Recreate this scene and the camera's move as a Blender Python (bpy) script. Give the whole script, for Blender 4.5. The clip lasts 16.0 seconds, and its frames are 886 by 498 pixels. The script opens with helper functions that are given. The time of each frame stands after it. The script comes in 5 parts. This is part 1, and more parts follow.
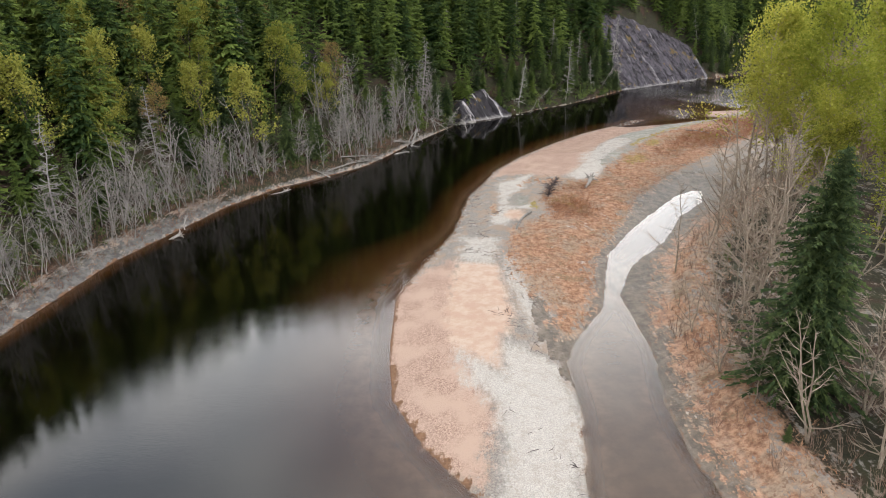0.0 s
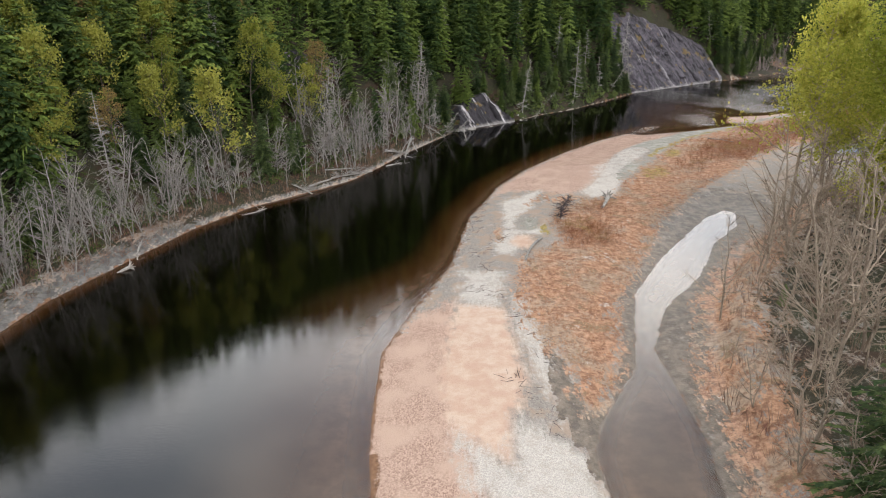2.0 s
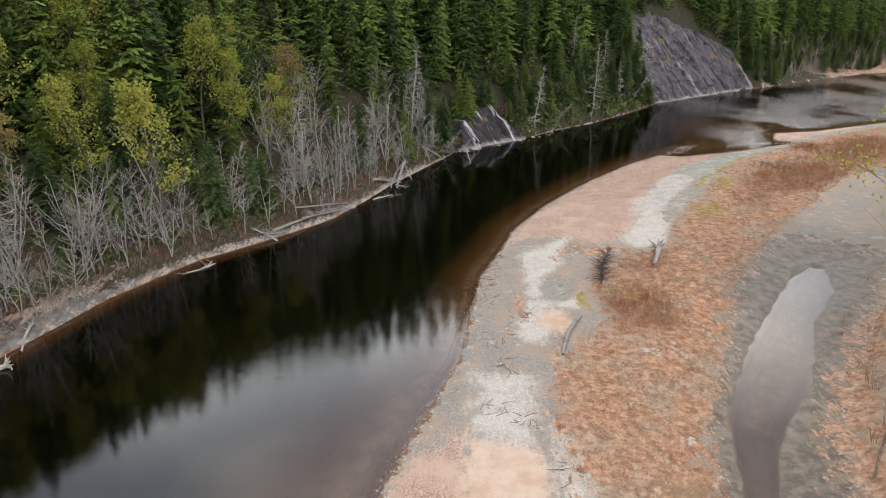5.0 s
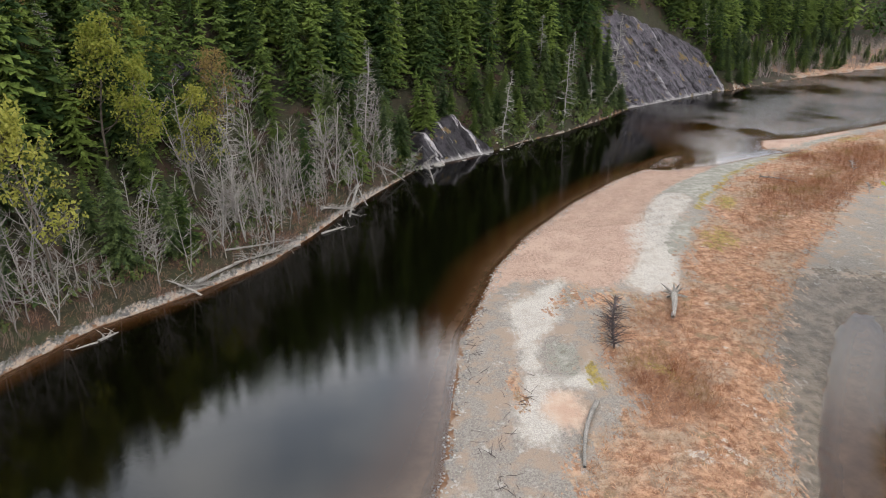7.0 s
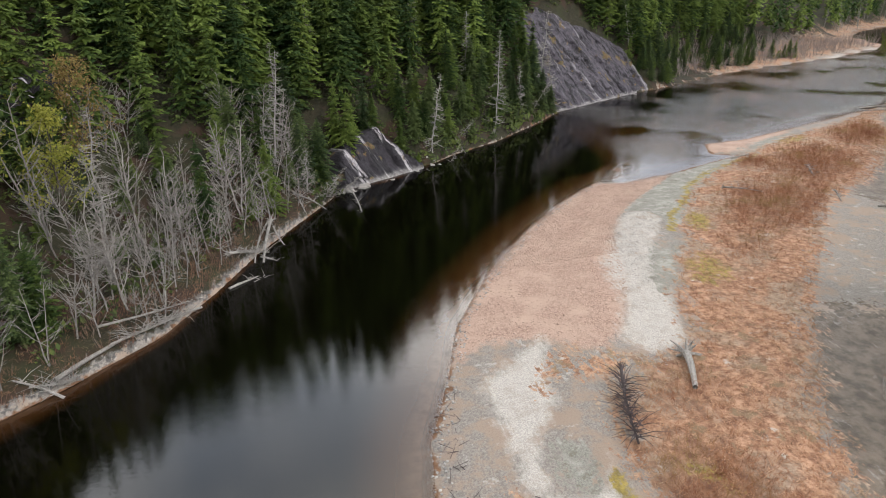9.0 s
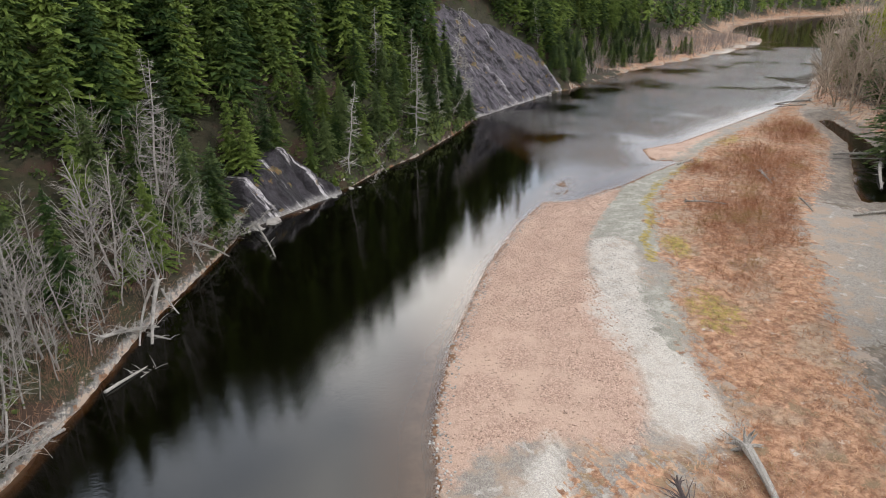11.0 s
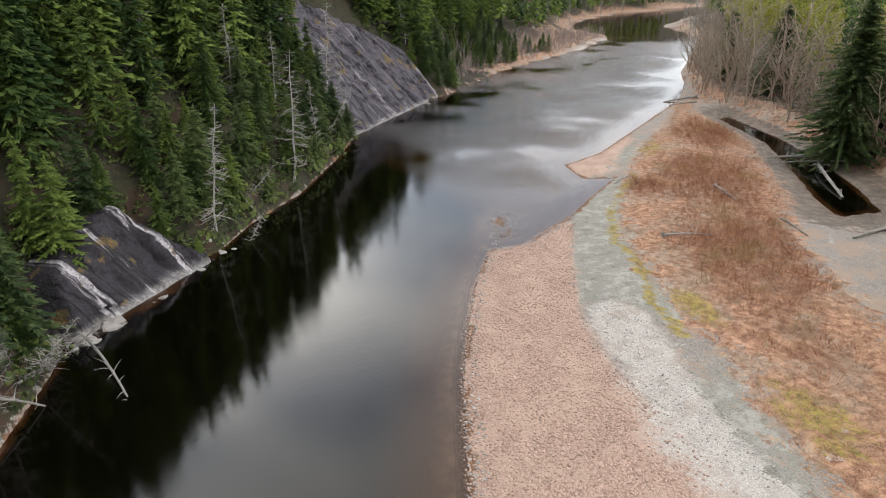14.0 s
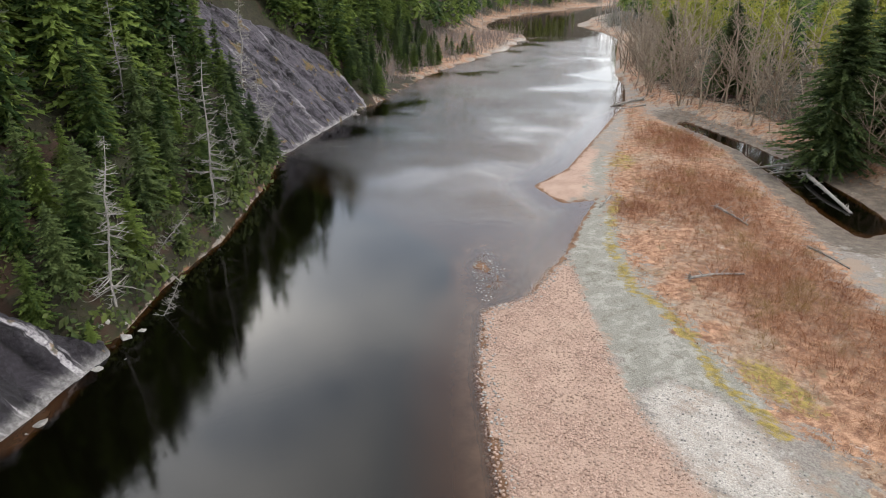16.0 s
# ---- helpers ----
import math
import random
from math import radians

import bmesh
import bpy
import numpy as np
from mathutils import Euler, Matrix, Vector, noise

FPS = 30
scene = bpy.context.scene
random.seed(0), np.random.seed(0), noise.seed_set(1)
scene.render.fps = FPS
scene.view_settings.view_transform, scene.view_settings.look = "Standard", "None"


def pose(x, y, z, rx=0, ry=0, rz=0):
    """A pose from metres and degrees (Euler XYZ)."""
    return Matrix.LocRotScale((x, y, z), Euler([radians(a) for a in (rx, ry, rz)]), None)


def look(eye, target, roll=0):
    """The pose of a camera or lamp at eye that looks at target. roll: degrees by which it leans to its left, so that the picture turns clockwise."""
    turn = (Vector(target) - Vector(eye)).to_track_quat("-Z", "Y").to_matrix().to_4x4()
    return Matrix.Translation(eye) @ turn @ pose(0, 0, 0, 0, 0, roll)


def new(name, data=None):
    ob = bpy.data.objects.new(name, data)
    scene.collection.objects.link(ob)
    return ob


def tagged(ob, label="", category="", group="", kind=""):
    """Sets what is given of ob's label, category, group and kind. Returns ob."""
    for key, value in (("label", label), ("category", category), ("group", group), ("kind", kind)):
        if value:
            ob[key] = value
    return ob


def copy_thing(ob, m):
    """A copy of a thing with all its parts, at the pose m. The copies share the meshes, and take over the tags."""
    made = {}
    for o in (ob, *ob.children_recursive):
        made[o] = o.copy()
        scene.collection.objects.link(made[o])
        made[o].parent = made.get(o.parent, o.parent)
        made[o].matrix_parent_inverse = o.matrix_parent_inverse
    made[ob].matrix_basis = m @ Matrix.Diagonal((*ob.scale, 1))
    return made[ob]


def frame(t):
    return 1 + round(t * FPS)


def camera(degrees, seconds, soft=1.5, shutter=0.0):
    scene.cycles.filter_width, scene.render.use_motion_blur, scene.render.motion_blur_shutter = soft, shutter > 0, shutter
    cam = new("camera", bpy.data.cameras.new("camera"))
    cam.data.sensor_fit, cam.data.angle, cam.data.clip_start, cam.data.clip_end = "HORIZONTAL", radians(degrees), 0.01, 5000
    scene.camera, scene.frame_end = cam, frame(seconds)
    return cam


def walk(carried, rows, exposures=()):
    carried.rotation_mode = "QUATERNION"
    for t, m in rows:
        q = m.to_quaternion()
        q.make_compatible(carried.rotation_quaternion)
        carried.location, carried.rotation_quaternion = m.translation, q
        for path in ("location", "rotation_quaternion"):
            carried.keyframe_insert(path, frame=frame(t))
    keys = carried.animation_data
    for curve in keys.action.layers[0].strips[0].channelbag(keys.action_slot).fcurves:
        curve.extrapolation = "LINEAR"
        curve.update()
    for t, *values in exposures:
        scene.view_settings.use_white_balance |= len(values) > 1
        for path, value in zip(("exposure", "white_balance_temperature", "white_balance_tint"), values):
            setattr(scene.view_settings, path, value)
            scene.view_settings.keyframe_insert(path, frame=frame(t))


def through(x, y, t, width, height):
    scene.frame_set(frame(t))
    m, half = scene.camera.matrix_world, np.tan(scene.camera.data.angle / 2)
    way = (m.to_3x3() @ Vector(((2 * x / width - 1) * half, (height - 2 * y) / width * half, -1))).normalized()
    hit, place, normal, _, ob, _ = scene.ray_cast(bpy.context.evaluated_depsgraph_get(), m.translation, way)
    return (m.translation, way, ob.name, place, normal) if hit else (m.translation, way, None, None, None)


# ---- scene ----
cam = camera(66.6, 16.0, soft=1.0)
METRES, EYE, TILT, LEAN, TURN = 170.0, 45.0, 0.0, 0.0, 0.0
ROWS = [
    (0.0, 0.0, 0.0, 0.0, -0.22, -22.37, 0.53),
    (0.5, 0.0004, 0.0256, -0.0031, -0.27, -22.38, 0.49),
    (1.0, 0.0008, 0.0531, -0.0056, -0.31, -22.39, 0.48),
    (1.5, 0.0013, 0.082, -0.0084, -0.34, -22.39, 0.46),
    (2.0, 0.0022, 0.112, -0.011, -0.35, -22.4, 0.44),
    (2.5, 0.0023, 0.1428, -0.0134, -0.38, -22.4, 0.4),
    (3.0, 0.002, 0.1738, -0.0157, -0.4, -22.39, 0.38),
    (3.5, 0.0013, 0.2052, -0.018, -0.43, -22.37, 0.4),
    (4.0, 0.0001, 0.2367, -0.02, -0.46, -22.36, 0.38),
    (6.5, -0.007, 0.395, -0.033, -3.2, -22.24, 0.35),
    (7.0, -0.0097, 0.4267, -0.0356, -4.96, -22.24, 0.34),
    (7.5, -0.0131, 0.4586, -0.0382, -6.93, -22.23, 0.3),
    (8.0, -0.0163, 0.4883, -0.0407, -8.8, -22.24, 0.29),
    (8.5, -0.0194, 0.52, -0.0435, -10.91, -22.23, 0.3),
    (9.0, -0.0226, 0.5516, -0.0461, -13.36, -22.23, 0.29),
    (11.5, -0.0258, 0.7109, -0.0585, -25.44, -22.25, 0.29),
    (12.0, -0.0235, 0.7425, -0.0612, -27.82, -22.24, 0.31),
    (12.5, -0.02, 0.7741, -0.0638, -30.17, -22.23, 0.32),
    (13.0, -0.0151, 0.8053, -0.0663, -32.54, -22.21, 0.34),
    (13.5, -0.0089, 0.8364, -0.0687, -34.96, -22.22, 0.34),
    (14.0, -0.0015, 0.867, -0.0712, -37.37, -22.2, 0.33),
    (14.5, 0.0072, 0.8976, -0.0733, -39.69, -22.21, 0.34),
    (15.0, 0.0175, 0.9274, -0.0757, -41.79, -22.18, 0.36),
    (15.5, 0.0285, 0.9571, -0.0775, -43.76, -22.18, 0.37),
    (16.0, 0.0411, 0.986, -0.0796, -45.46, -22.15, 0.38),
]
walk(cam, [(t, pose(0, 0, EYE, TILT, LEAN, TURN) @ pose(METRES * x, METRES * y, METRES * z, 90 + pitch, roll, yaw)) for t, x, y, z, yaw, pitch, roll in ROWS])

# ---- light ----
scene.view_settings.exposure = -0.57
world = bpy.data.worlds.new("sky")
scene.world = world
world.use_nodes = True
wn, wl = world.node_tree.nodes, world.node_tree.links
wn.clear()
w_out = wn.new("ShaderNodeOutputWorld")
w_sky = wn.new("ShaderNodeTexSky")
w_sky.sky_type, w_sky.sun_disc = "NISHITA", False
w_sky.sun_elevation, w_sky.sun_rotation = radians(56), radians(138)
w_bg = wn.new("ShaderNodeBackground")
w_bg.inputs[1].default_value = 0.07
w_cloud = wn.new("ShaderNodeBackground")
w_cloud.inputs[1].default_value = 1.95
w_add = wn.new("ShaderNodeAddShader")
w_co = wn.new("ShaderNodeTexCoord")
w_map = wn.new("ShaderNodeMapping")
w_map.inputs["Scale"].default_value = (1.0, 1.0, 2.2)
w_noise = wn.new("ShaderNodeTexNoise")
w_noise.inputs["Scale"].default_value, w_noise.inputs["Detail"].default_value = 2.6, 6.0
w_ramp = wn.new("ShaderNodeValToRGB")
w_ramp.color_ramp.elements[0].position, w_ramp.color_ramp.elements[0].color = 0.36, (0.40, 0.44, 0.50, 1)
w_ramp.color_ramp.elements[1].position, w_ramp.color_ramp.elements[1].color = 0.64, (1.1, 1.06, 1.0, 1)
wl.new(w_co.outputs["Generated"], w_map.inputs["Vector"])
wl.new(w_map.outputs[0], w_noise.inputs["Vector"])
wl.new(w_noise.outputs[0], w_ramp.inputs[0])
w_sep = wn.new("ShaderNodeSeparateXYZ")
w_up = wn.new("ShaderNodeMapRange")
w_up.interpolation_type = "SMOOTHSTEP"
w_up.inputs["From Min"].default_value, w_up.inputs["From Max"].default_value = 0.32, 0.70
w_up.inputs["To Min"].default_value, w_up.inputs["To Max"].default_value = 2.3, 0.9
w_mul = wn.new("ShaderNodeMix")
w_mul.data_type, w_mul.blend_type = "RGBA", "MULTIPLY"
w_mul.inputs[0].default_value = 1.0
wl.new(w_co.outputs["Generated"], w_sep.inputs[0])
wl.new(w_sep.outputs["Z"], w_up.inputs["Value"])
wl.new(w_ramp.outputs[0], w_mul.inputs[6])
wl.new(w_up.outputs[0], w_mul.inputs[7])
# the cloud is thinner, and so brighter, over the valley ahead
w_dot = wn.new("ShaderNodeVectorMath")
w_dot.operation = "DOT_PRODUCT"
w_dot.inputs[1].default_value = (-0.125, 0.890, 0.438)
w_glow = wn.new("ShaderNodeMapRange")
w_glow.interpolation_type = "SMOOTHSTEP"
w_glow.inputs["From Min"].default_value, w_glow.inputs["From Max"].default_value = 0.72, 1.0
w_glow.inputs["To Min"].default_value, w_glow.inputs["To Max"].default_value = 1.0, 2.7
w_mul2 = wn.new("ShaderNodeMix")
w_mul2.data_type, w_mul2.blend_type = "RGBA", "MULTIPLY"
w_mul2.inputs[0].default_value = 1.0
wl.new(w_co.outputs["Generated"], w_dot.inputs[0])
wl.new(w_dot.outputs["Value"], w_glow.inputs["Value"])
wl.new(w_mul.outputs[2], w_mul2.inputs[6])
wl.new(w_glow.outputs[0], w_mul2.inputs[7])
wl.new(w_mul2.outputs[2], w_cloud.inputs[0])
wl.new(w_sky.outputs[0], w_bg.inputs[0])
wl.new(w_bg.outputs[0], w_add.inputs[0])
wl.new(w_cloud.outputs[0], w_add.inputs[1])
wl.new(w_add.outputs[0], w_out.inputs[0])

sun_data = bpy.data.lights.new("sun", "SUN")
sun_data.energy, sun_data.angle, sun_data.color = 1.75, radians(14), (1.0, 0.95, 0.88)
sun = new("sun", sun_data)
sun.matrix_world = look((60, -54, 120), (0, 0, 0))


# ---- materials ----
class Graph:
    """A small helper to write node materials."""

    def __init__(self, name):
        self.mat = bpy.data.materials.new(name)
        self.mat.use_nodes = True
        self.tree = self.mat.node_tree
        self.tree.nodes.clear()
        self.out = self.add("ShaderNodeOutputMaterial")

    def add(self, kind, **sockets):
        n = self.tree.nodes.new(kind)
        for key, value in sockets.items():
            self.put(n.inputs[key.replace("_", " ")], value)
        return n

    def put(self, socket, value):
        if isinstance(value, bpy.types.NodeSocket):
            self.tree.links.new(value, socket)
        else:
            socket.default_value = value

    def place(self, kind="Position"):
        return self.add("ShaderNodeNewGeometry").outputs[kind]

    def local(self):
        return self.add("ShaderNodeTexCoord").outputs["Object"]

    def noise(self, scale, detail=4.0, rough=0.55, vec=None, kind="Fac"):
        n = self.add("ShaderNodeTexNoise", Scale=scale, Detail=detail, Roughness=rough)
        self.put(n.inputs["Vector"], vec if vec is not None else self.place())
        return n.outputs[0 if kind == "Fac" else 1]

    def math(self, op, a, b=0.0, c=0.0):
        n = self.add("ShaderNodeMath")
        n.operation = op
        for i, v in enumerate((a, b, c)):
            self.put(n.inputs[i], v)
        return n.outputs[0]

    def ramp(self, fac, lo, hi, a=0.0, b=1.0):
        n = self.add("ShaderNodeMapRange")
        n.interpolation_type = "SMOOTHSTEP"
        for i, v in enumerate((fac, lo, hi, a, b)):
            self.put(n.inputs[i], v)
        return n.outputs[0]

    def mix(self, fac, a, b, how="MIX"):
        n = self.add("ShaderNodeMix")
        n.data_type, n.blend_type = "RGBA", how
        for i, v in ((0, fac), (6, a), (7, b)):
            if isinstance(v, tuple) and len(v) == 3:
                v = (*v, 1.0)
            self.put(n.inputs[i], v)
        return n.outputs[2]

    def attr(self, name):
        n = self.add("ShaderNodeAttribute")
        n.attribute_name = name
        return n.outputs["Fac"]

    def bump(self, height, strength=0.5, distance=0.1):
        return self.add("ShaderNodeBump", Height=height, Strength=strength, Distance=distance).outputs[0]

    def principled(self, color, rough=0.8, normal=None, **more):
        n = self.add("ShaderNodeBsdfPrincipled", Roughness=rough, **more)
        self.put(n.inputs["Base Color"], (*color, 1.0) if isinstance(color, tuple) and len(color) == 3 else color)
        if normal is not None:
            self.put(n.inputs["Normal"], normal)
        self.tree.links.new(n.outputs[0], self.out.inputs[0])
        return n


def leaf_material(name, dark, light, through=0.25, spread=0.5):
    """Foliage: two tones by tree and by spray, with some light coming through."""
    g = Graph(name)
    per_tree = g.add("ShaderNodeObjectInfo").outputs["Random"]
    per_spray = g.place("Random Per Island")
    patch = g.noise(0.35, 3.0)
    f = g.math("ADD", g.math("MULTIPLY", per_tree, spread), g.math("MULTIPLY", per_spray, 1.0 - spread))
    f = g.math("ADD", f, g.math("SUBTRACT", patch, 0.5))
    f = g.math("ADD", f, g.math("MULTIPLY", g.math("SUBTRACT", g.attr("tint"), 0.5), 0.8))
    col = g.mix(g.ramp(f, 0.05, 1.0), dark, light)
    col = g.mix(g.ramp(g.noise(9.0, 2.0), 0.35, 0.7, 0.0, 0.45), col, tuple(0.45 * c for c in dark))
    d = g.add("ShaderNodeBsdfPrincipled", Roughness=0.75)
    d.inputs["Specular IOR Level"].default_value = 0.25
    g.put(d.inputs["Base Color"], col)
    t = g.add("ShaderNodeBsdfTranslucent")
    g.put(t.inputs["Color"], col)
    m = g.add("ShaderNodeMixShader")
    g.put(m.inputs[0], through)
    g.put(m.inputs[1], d.outputs[0])
    g.put(m.inputs[2], t.outputs[0])
    g.tree.links.new(m.outputs[0], g.out.inputs[0])
    return g.mat


def wood_material(name, a, b, scale=3.0):
    g = Graph(name)
    co = g.local()
    streak = g.add("ShaderNodeMapping", Vector=co)
    streak.inputs["Scale"].default_value = (6.0, 6.0, 0.7)
    n = g.noise(scale, 5.0, vec=streak.outputs[0])
    col = g.mix(g.ramp(n, 0.3, 0.72), a, b)
    col = g.mix(g.ramp(g.noise(0.9, 3.0), 0.45, 0.7, 0.0, 0.5), col, tuple(0.5 * c for c in a))
    per = g.add("ShaderNodeObjectInfo").outputs["Random"]
    col = g.mix(g.ramp(per, 0.0, 1.0, 0.0, 0.35), col, tuple(0.55 * c for c in a))
    g.principled(col, 0.9, g.bump(n, 0.6, 0.03))
    return g.mat


NEEDLES = leaf_material("needles", (0.032, 0.066, 0.018), (0.235, 0.315, 0.068), 0.32, 0.6)
NEEDLES_BLUE = leaf_material("needles_blue", (0.040, 0.072, 0.028), (0.180, 0.235, 0.078), 0.3)
SPRING = leaf_material("spring_leaves", (0.20, 0.23, 0.035), (0.46, 0.44, 0.10), 0.45)
FRESH = leaf_material("fresh_leaves", (0.27, 0.31, 0.04), (0.60, 0.57, 0.12), 0.5)
BUDS = leaf_material("opening_buds", (0.24, 0.17, 0.06), (0.44, 0.32, 0.13), 0.35)
BARK = wood_material("bark", (0.065, 0.05, 0.04), (0.15, 0.125, 0.10))
PALE_BARK = wood_material("pale_bark", (0.22, 0.205, 0.185), (0.47, 0.445, 0.415))
ALDER_BARK = wood_material("alder_bark", (0.17, 0.15, 0.135), (0.46, 0.43, 0.40))
TAN_BARK = wood_material("tan_bark", (0.26, 0.20, 0.15), (0.50, 0.415, 0.33))
DRIFT = wood_material("driftwood", (0.20, 0.185, 0.17), (0.52, 0.49, 0.455))
DARK_TWIG = wood_material("dark_twig", (0.06, 0.045, 0.045), (0.14, 0.11, 0.11))


def ground_material():
    """Forest floor, bank, sand, gravel, mud and grass, laid out by the masks of the plan."""
    g = Graph("ground")
    wob = g.math("SUBTRACT", g.noise(0.45, 5.0), 0.5)
    fine = g.math("SUBTRACT", g.noise(2.6, 4.0), 0.5)
    streaky = g.add("ShaderNodeMapping", Vector=g.place())
    streaky.inputs["Rotation"].default_value = (0, 0, radians(-10))
    streaky.inputs["Scale"].default_value = (1.6, 0.35, 1.0)
    streaks = g.math("SUBTRACT", g.noise(1.2, 5.0, 0.65, vec=streaky.outputs[0]), 0.5)
    wob = g.math("ADD", g.math("MULTIPLY", wob, 1.7), g.math("ADD", g.math("MULTIPLY", fine, 1.2), g.math("MULTIPLY", streaks, 1.9)))

    def zone(name, soft=0.14, shake=1.0):
        return g.ramp(g.math("ADD", g.attr(name), g.math("MULTIPLY", wob, g.math("MULTIPLY", shake, g.math("MULTIPLY", g.ramp(g.attr(name), 0.02, 0.22), g.ramp(g.attr(name), 0.75, 1.0, 1.0, 0.25))))), 0.5 - soft, 0.5 + soft)

    grit = g.noise(7.0, 3.0, 0.7)
    stones = g.add("ShaderNodeTexVoronoi", Scale=8.0)
    g.put(stones.inputs["Vector"], g.place())
    tone = g.ramp(stones.outputs["Color"], 0.0, 1.0)
    # grey cobble
    col = g.mix(tone, (0.20, 0.178, 0.158), (0.33, 0.298, 0.265))
    col = g.mix(g.ramp(g.noise(0.3, 5.0, 0.65), 0.45, 0.6, 0.0, 0.85), col, (0.34, 0.255, 0.195))
    col = g.mix(g.ramp(g.noise(0.55, 5.0, 0.7), 0.6, 0.66, 0.0, 0.6), col, (0.48, 0.45, 0.42))
    # pink gravel and sand
    pink = g.mix(tone, (0.26, 0.165, 0.125), (0.55, 0.385, 0.305))
    pink = g.mix(g.ramp(g.noise(0.25, 4.0), 0.4, 0.65), pink, (0.48, 0.34, 0.265))
    col = g.mix(zone("pink", 0.3, 0.7), col, pink)
    smooth_sand = g.mix(g.ramp(g.noise(0.6, 5.0), 0.35, 0.7), (0.50, 0.34, 0.255), (0.58, 0.45, 0.36))
    col = g.mix(zone("sand", 0.3, 0.5), col, smooth_sand)
    pale = g.mix(g.ramp(grit, 0.3, 0.7), (0.36, 0.335, 0.31), (0.62, 0.575, 0.52))
    pale = g.mix(g.ramp(g.noise(0.7, 6.0, 0.7), 0.45, 0.65, 0.0, 0.4), pale, (0.34, 0.28, 0.235))
    col = g.mix(zone("white", 0.35, 0.55), col, pale)
    wet = g.mix(g.ramp(grit, 0.3, 0.7), (0.20, 0.195, 0.165), (0.33, 0.318, 0.275))
    wet = g.mix(g.ramp(g.noise(0.5, 6.0, 0.7), 0.48, 0.62, 0.0, 0.7), wet, (0.42, 0.40, 0.36))
    wet = g.mix(g.ramp(g.noise(0.9, 6.0, 0.7), 0.54, 0.64, 0.0, 0.6), wet, (0.15, 0.135, 0.10))
    col = g.mix(zone("silt", 0.2), col, wet)
    mud = g.mix(g.ramp(g.noise(0.8, 6.0, 0.65), 0.35, 0.65), (0.095, 0.074, 0.056), (0.205, 0.165, 0.128))
    col = g.mix(zone("mud"), col, mud)
    ooze = g.mix(g.ramp(g.noise(0.8, 6.0, 0.65), 0.35, 0.65), (0.085, 0.080, 0.076), (0.175, 0.165, 0.155))
    col = g.mix(zone("ooze"), col, ooze)
    tuft = g.noise(1.3, 6.0, 0.7)
    grass = g.mix(g.ramp(tuft, 0.3, 0.68), (0.20, 0.09, 0.05), (0.56, 0.335, 0.21))
    grass = g.mix(g.ramp(g.noise(0.16, 5.0), 0.46, 0.60), grass, g.mix(g.ramp(tuft, 0.3, 0.68), (0.24, 0.165, 0.115), (0.46, 0.34, 0.245)))
    grass = g.mix(g.ramp(g.noise(0.33, 5.0, 0.65), 0.56, 0.64, 0.0, 0.85), grass, g.mix(grit, (0.22, 0.13, 0.07), (0.26, 0.22, 0.14)))
    grass = g.mix(g.ramp(g.noise(0.27, 5.0, 0.7), 0.62, 0.68, 0.0, 0.8), grass, (0.55, 0.50, 0.44))
    grass = g.mix(g.ramp(g.noise(0.9, 4.0, 0.7), 0.52, 0.62, 0.0, 0.6), grass, (0.16, 0.075, 0.045))
    col = g.mix(zone("grass"), col, grass)
    col = g.mix(g.math("MULTIPLY", zone("thicket", 0.3), 0.8), col, g.mix(g.ramp(tuft, 0.3, 0.68), (0.12, 0.055, 0.033), (0.29, 0.155, 0.09)))
    moss = g.mix(g.ramp(tuft, 0.3, 0.7), (0.15, 0.12, 0.04), (0.40, 0.30, 0.075))
    col = g.mix(zone("moss", 0.3), col, moss)
    # brown and mossy forest litter, darkened in colour for the shade under the trees
    shaded_litter = g.mix(g.ramp(tuft, 0.3, 0.7), (0.015, 0.016, 0.007), (0.044, 0.036, 0.018))
    shaded_litter = g.mix(g.ramp(g.noise(0.12, 4.0), 0.45, 0.6, 0.0, 0.6), shaded_litter, (0.035, 0.040, 0.013))
    shaded_litter = g.mix(g.ramp(g.noise(0.2, 4.0), 0.5, 0.62, 0.0, 0.8), shaded_litter, (0.055, 0.028, 0.018))
    col = g.mix(zone("floor", 0.2), col, shaded_litter)
    bed = g.mix(g.ramp(g.noise(1.1, 4.0, 0.7), 0.3, 0.7), (0.11, 0.055, 0.028), (0.25, 0.135, 0.075))
    col = g.mix(zone("bed", 0.25), col, bed)
    h = g.math("MULTIPLY", g.math("ADD", g.math("MULTIPLY", stones.outputs["Distance"], -0.5), g.math("MULTIPLY", tuft, 0.8)), g.ramp(g.attr("bed"), 0.5, 0.9, 1.0, 0.0))
    rough = g.ramp(g.attr("mud"), 0.3, 0.8, 0.92, 0.55)
    g.principled(col, rough, g.bump(h, 0.7, 0.15))
    return g.mat


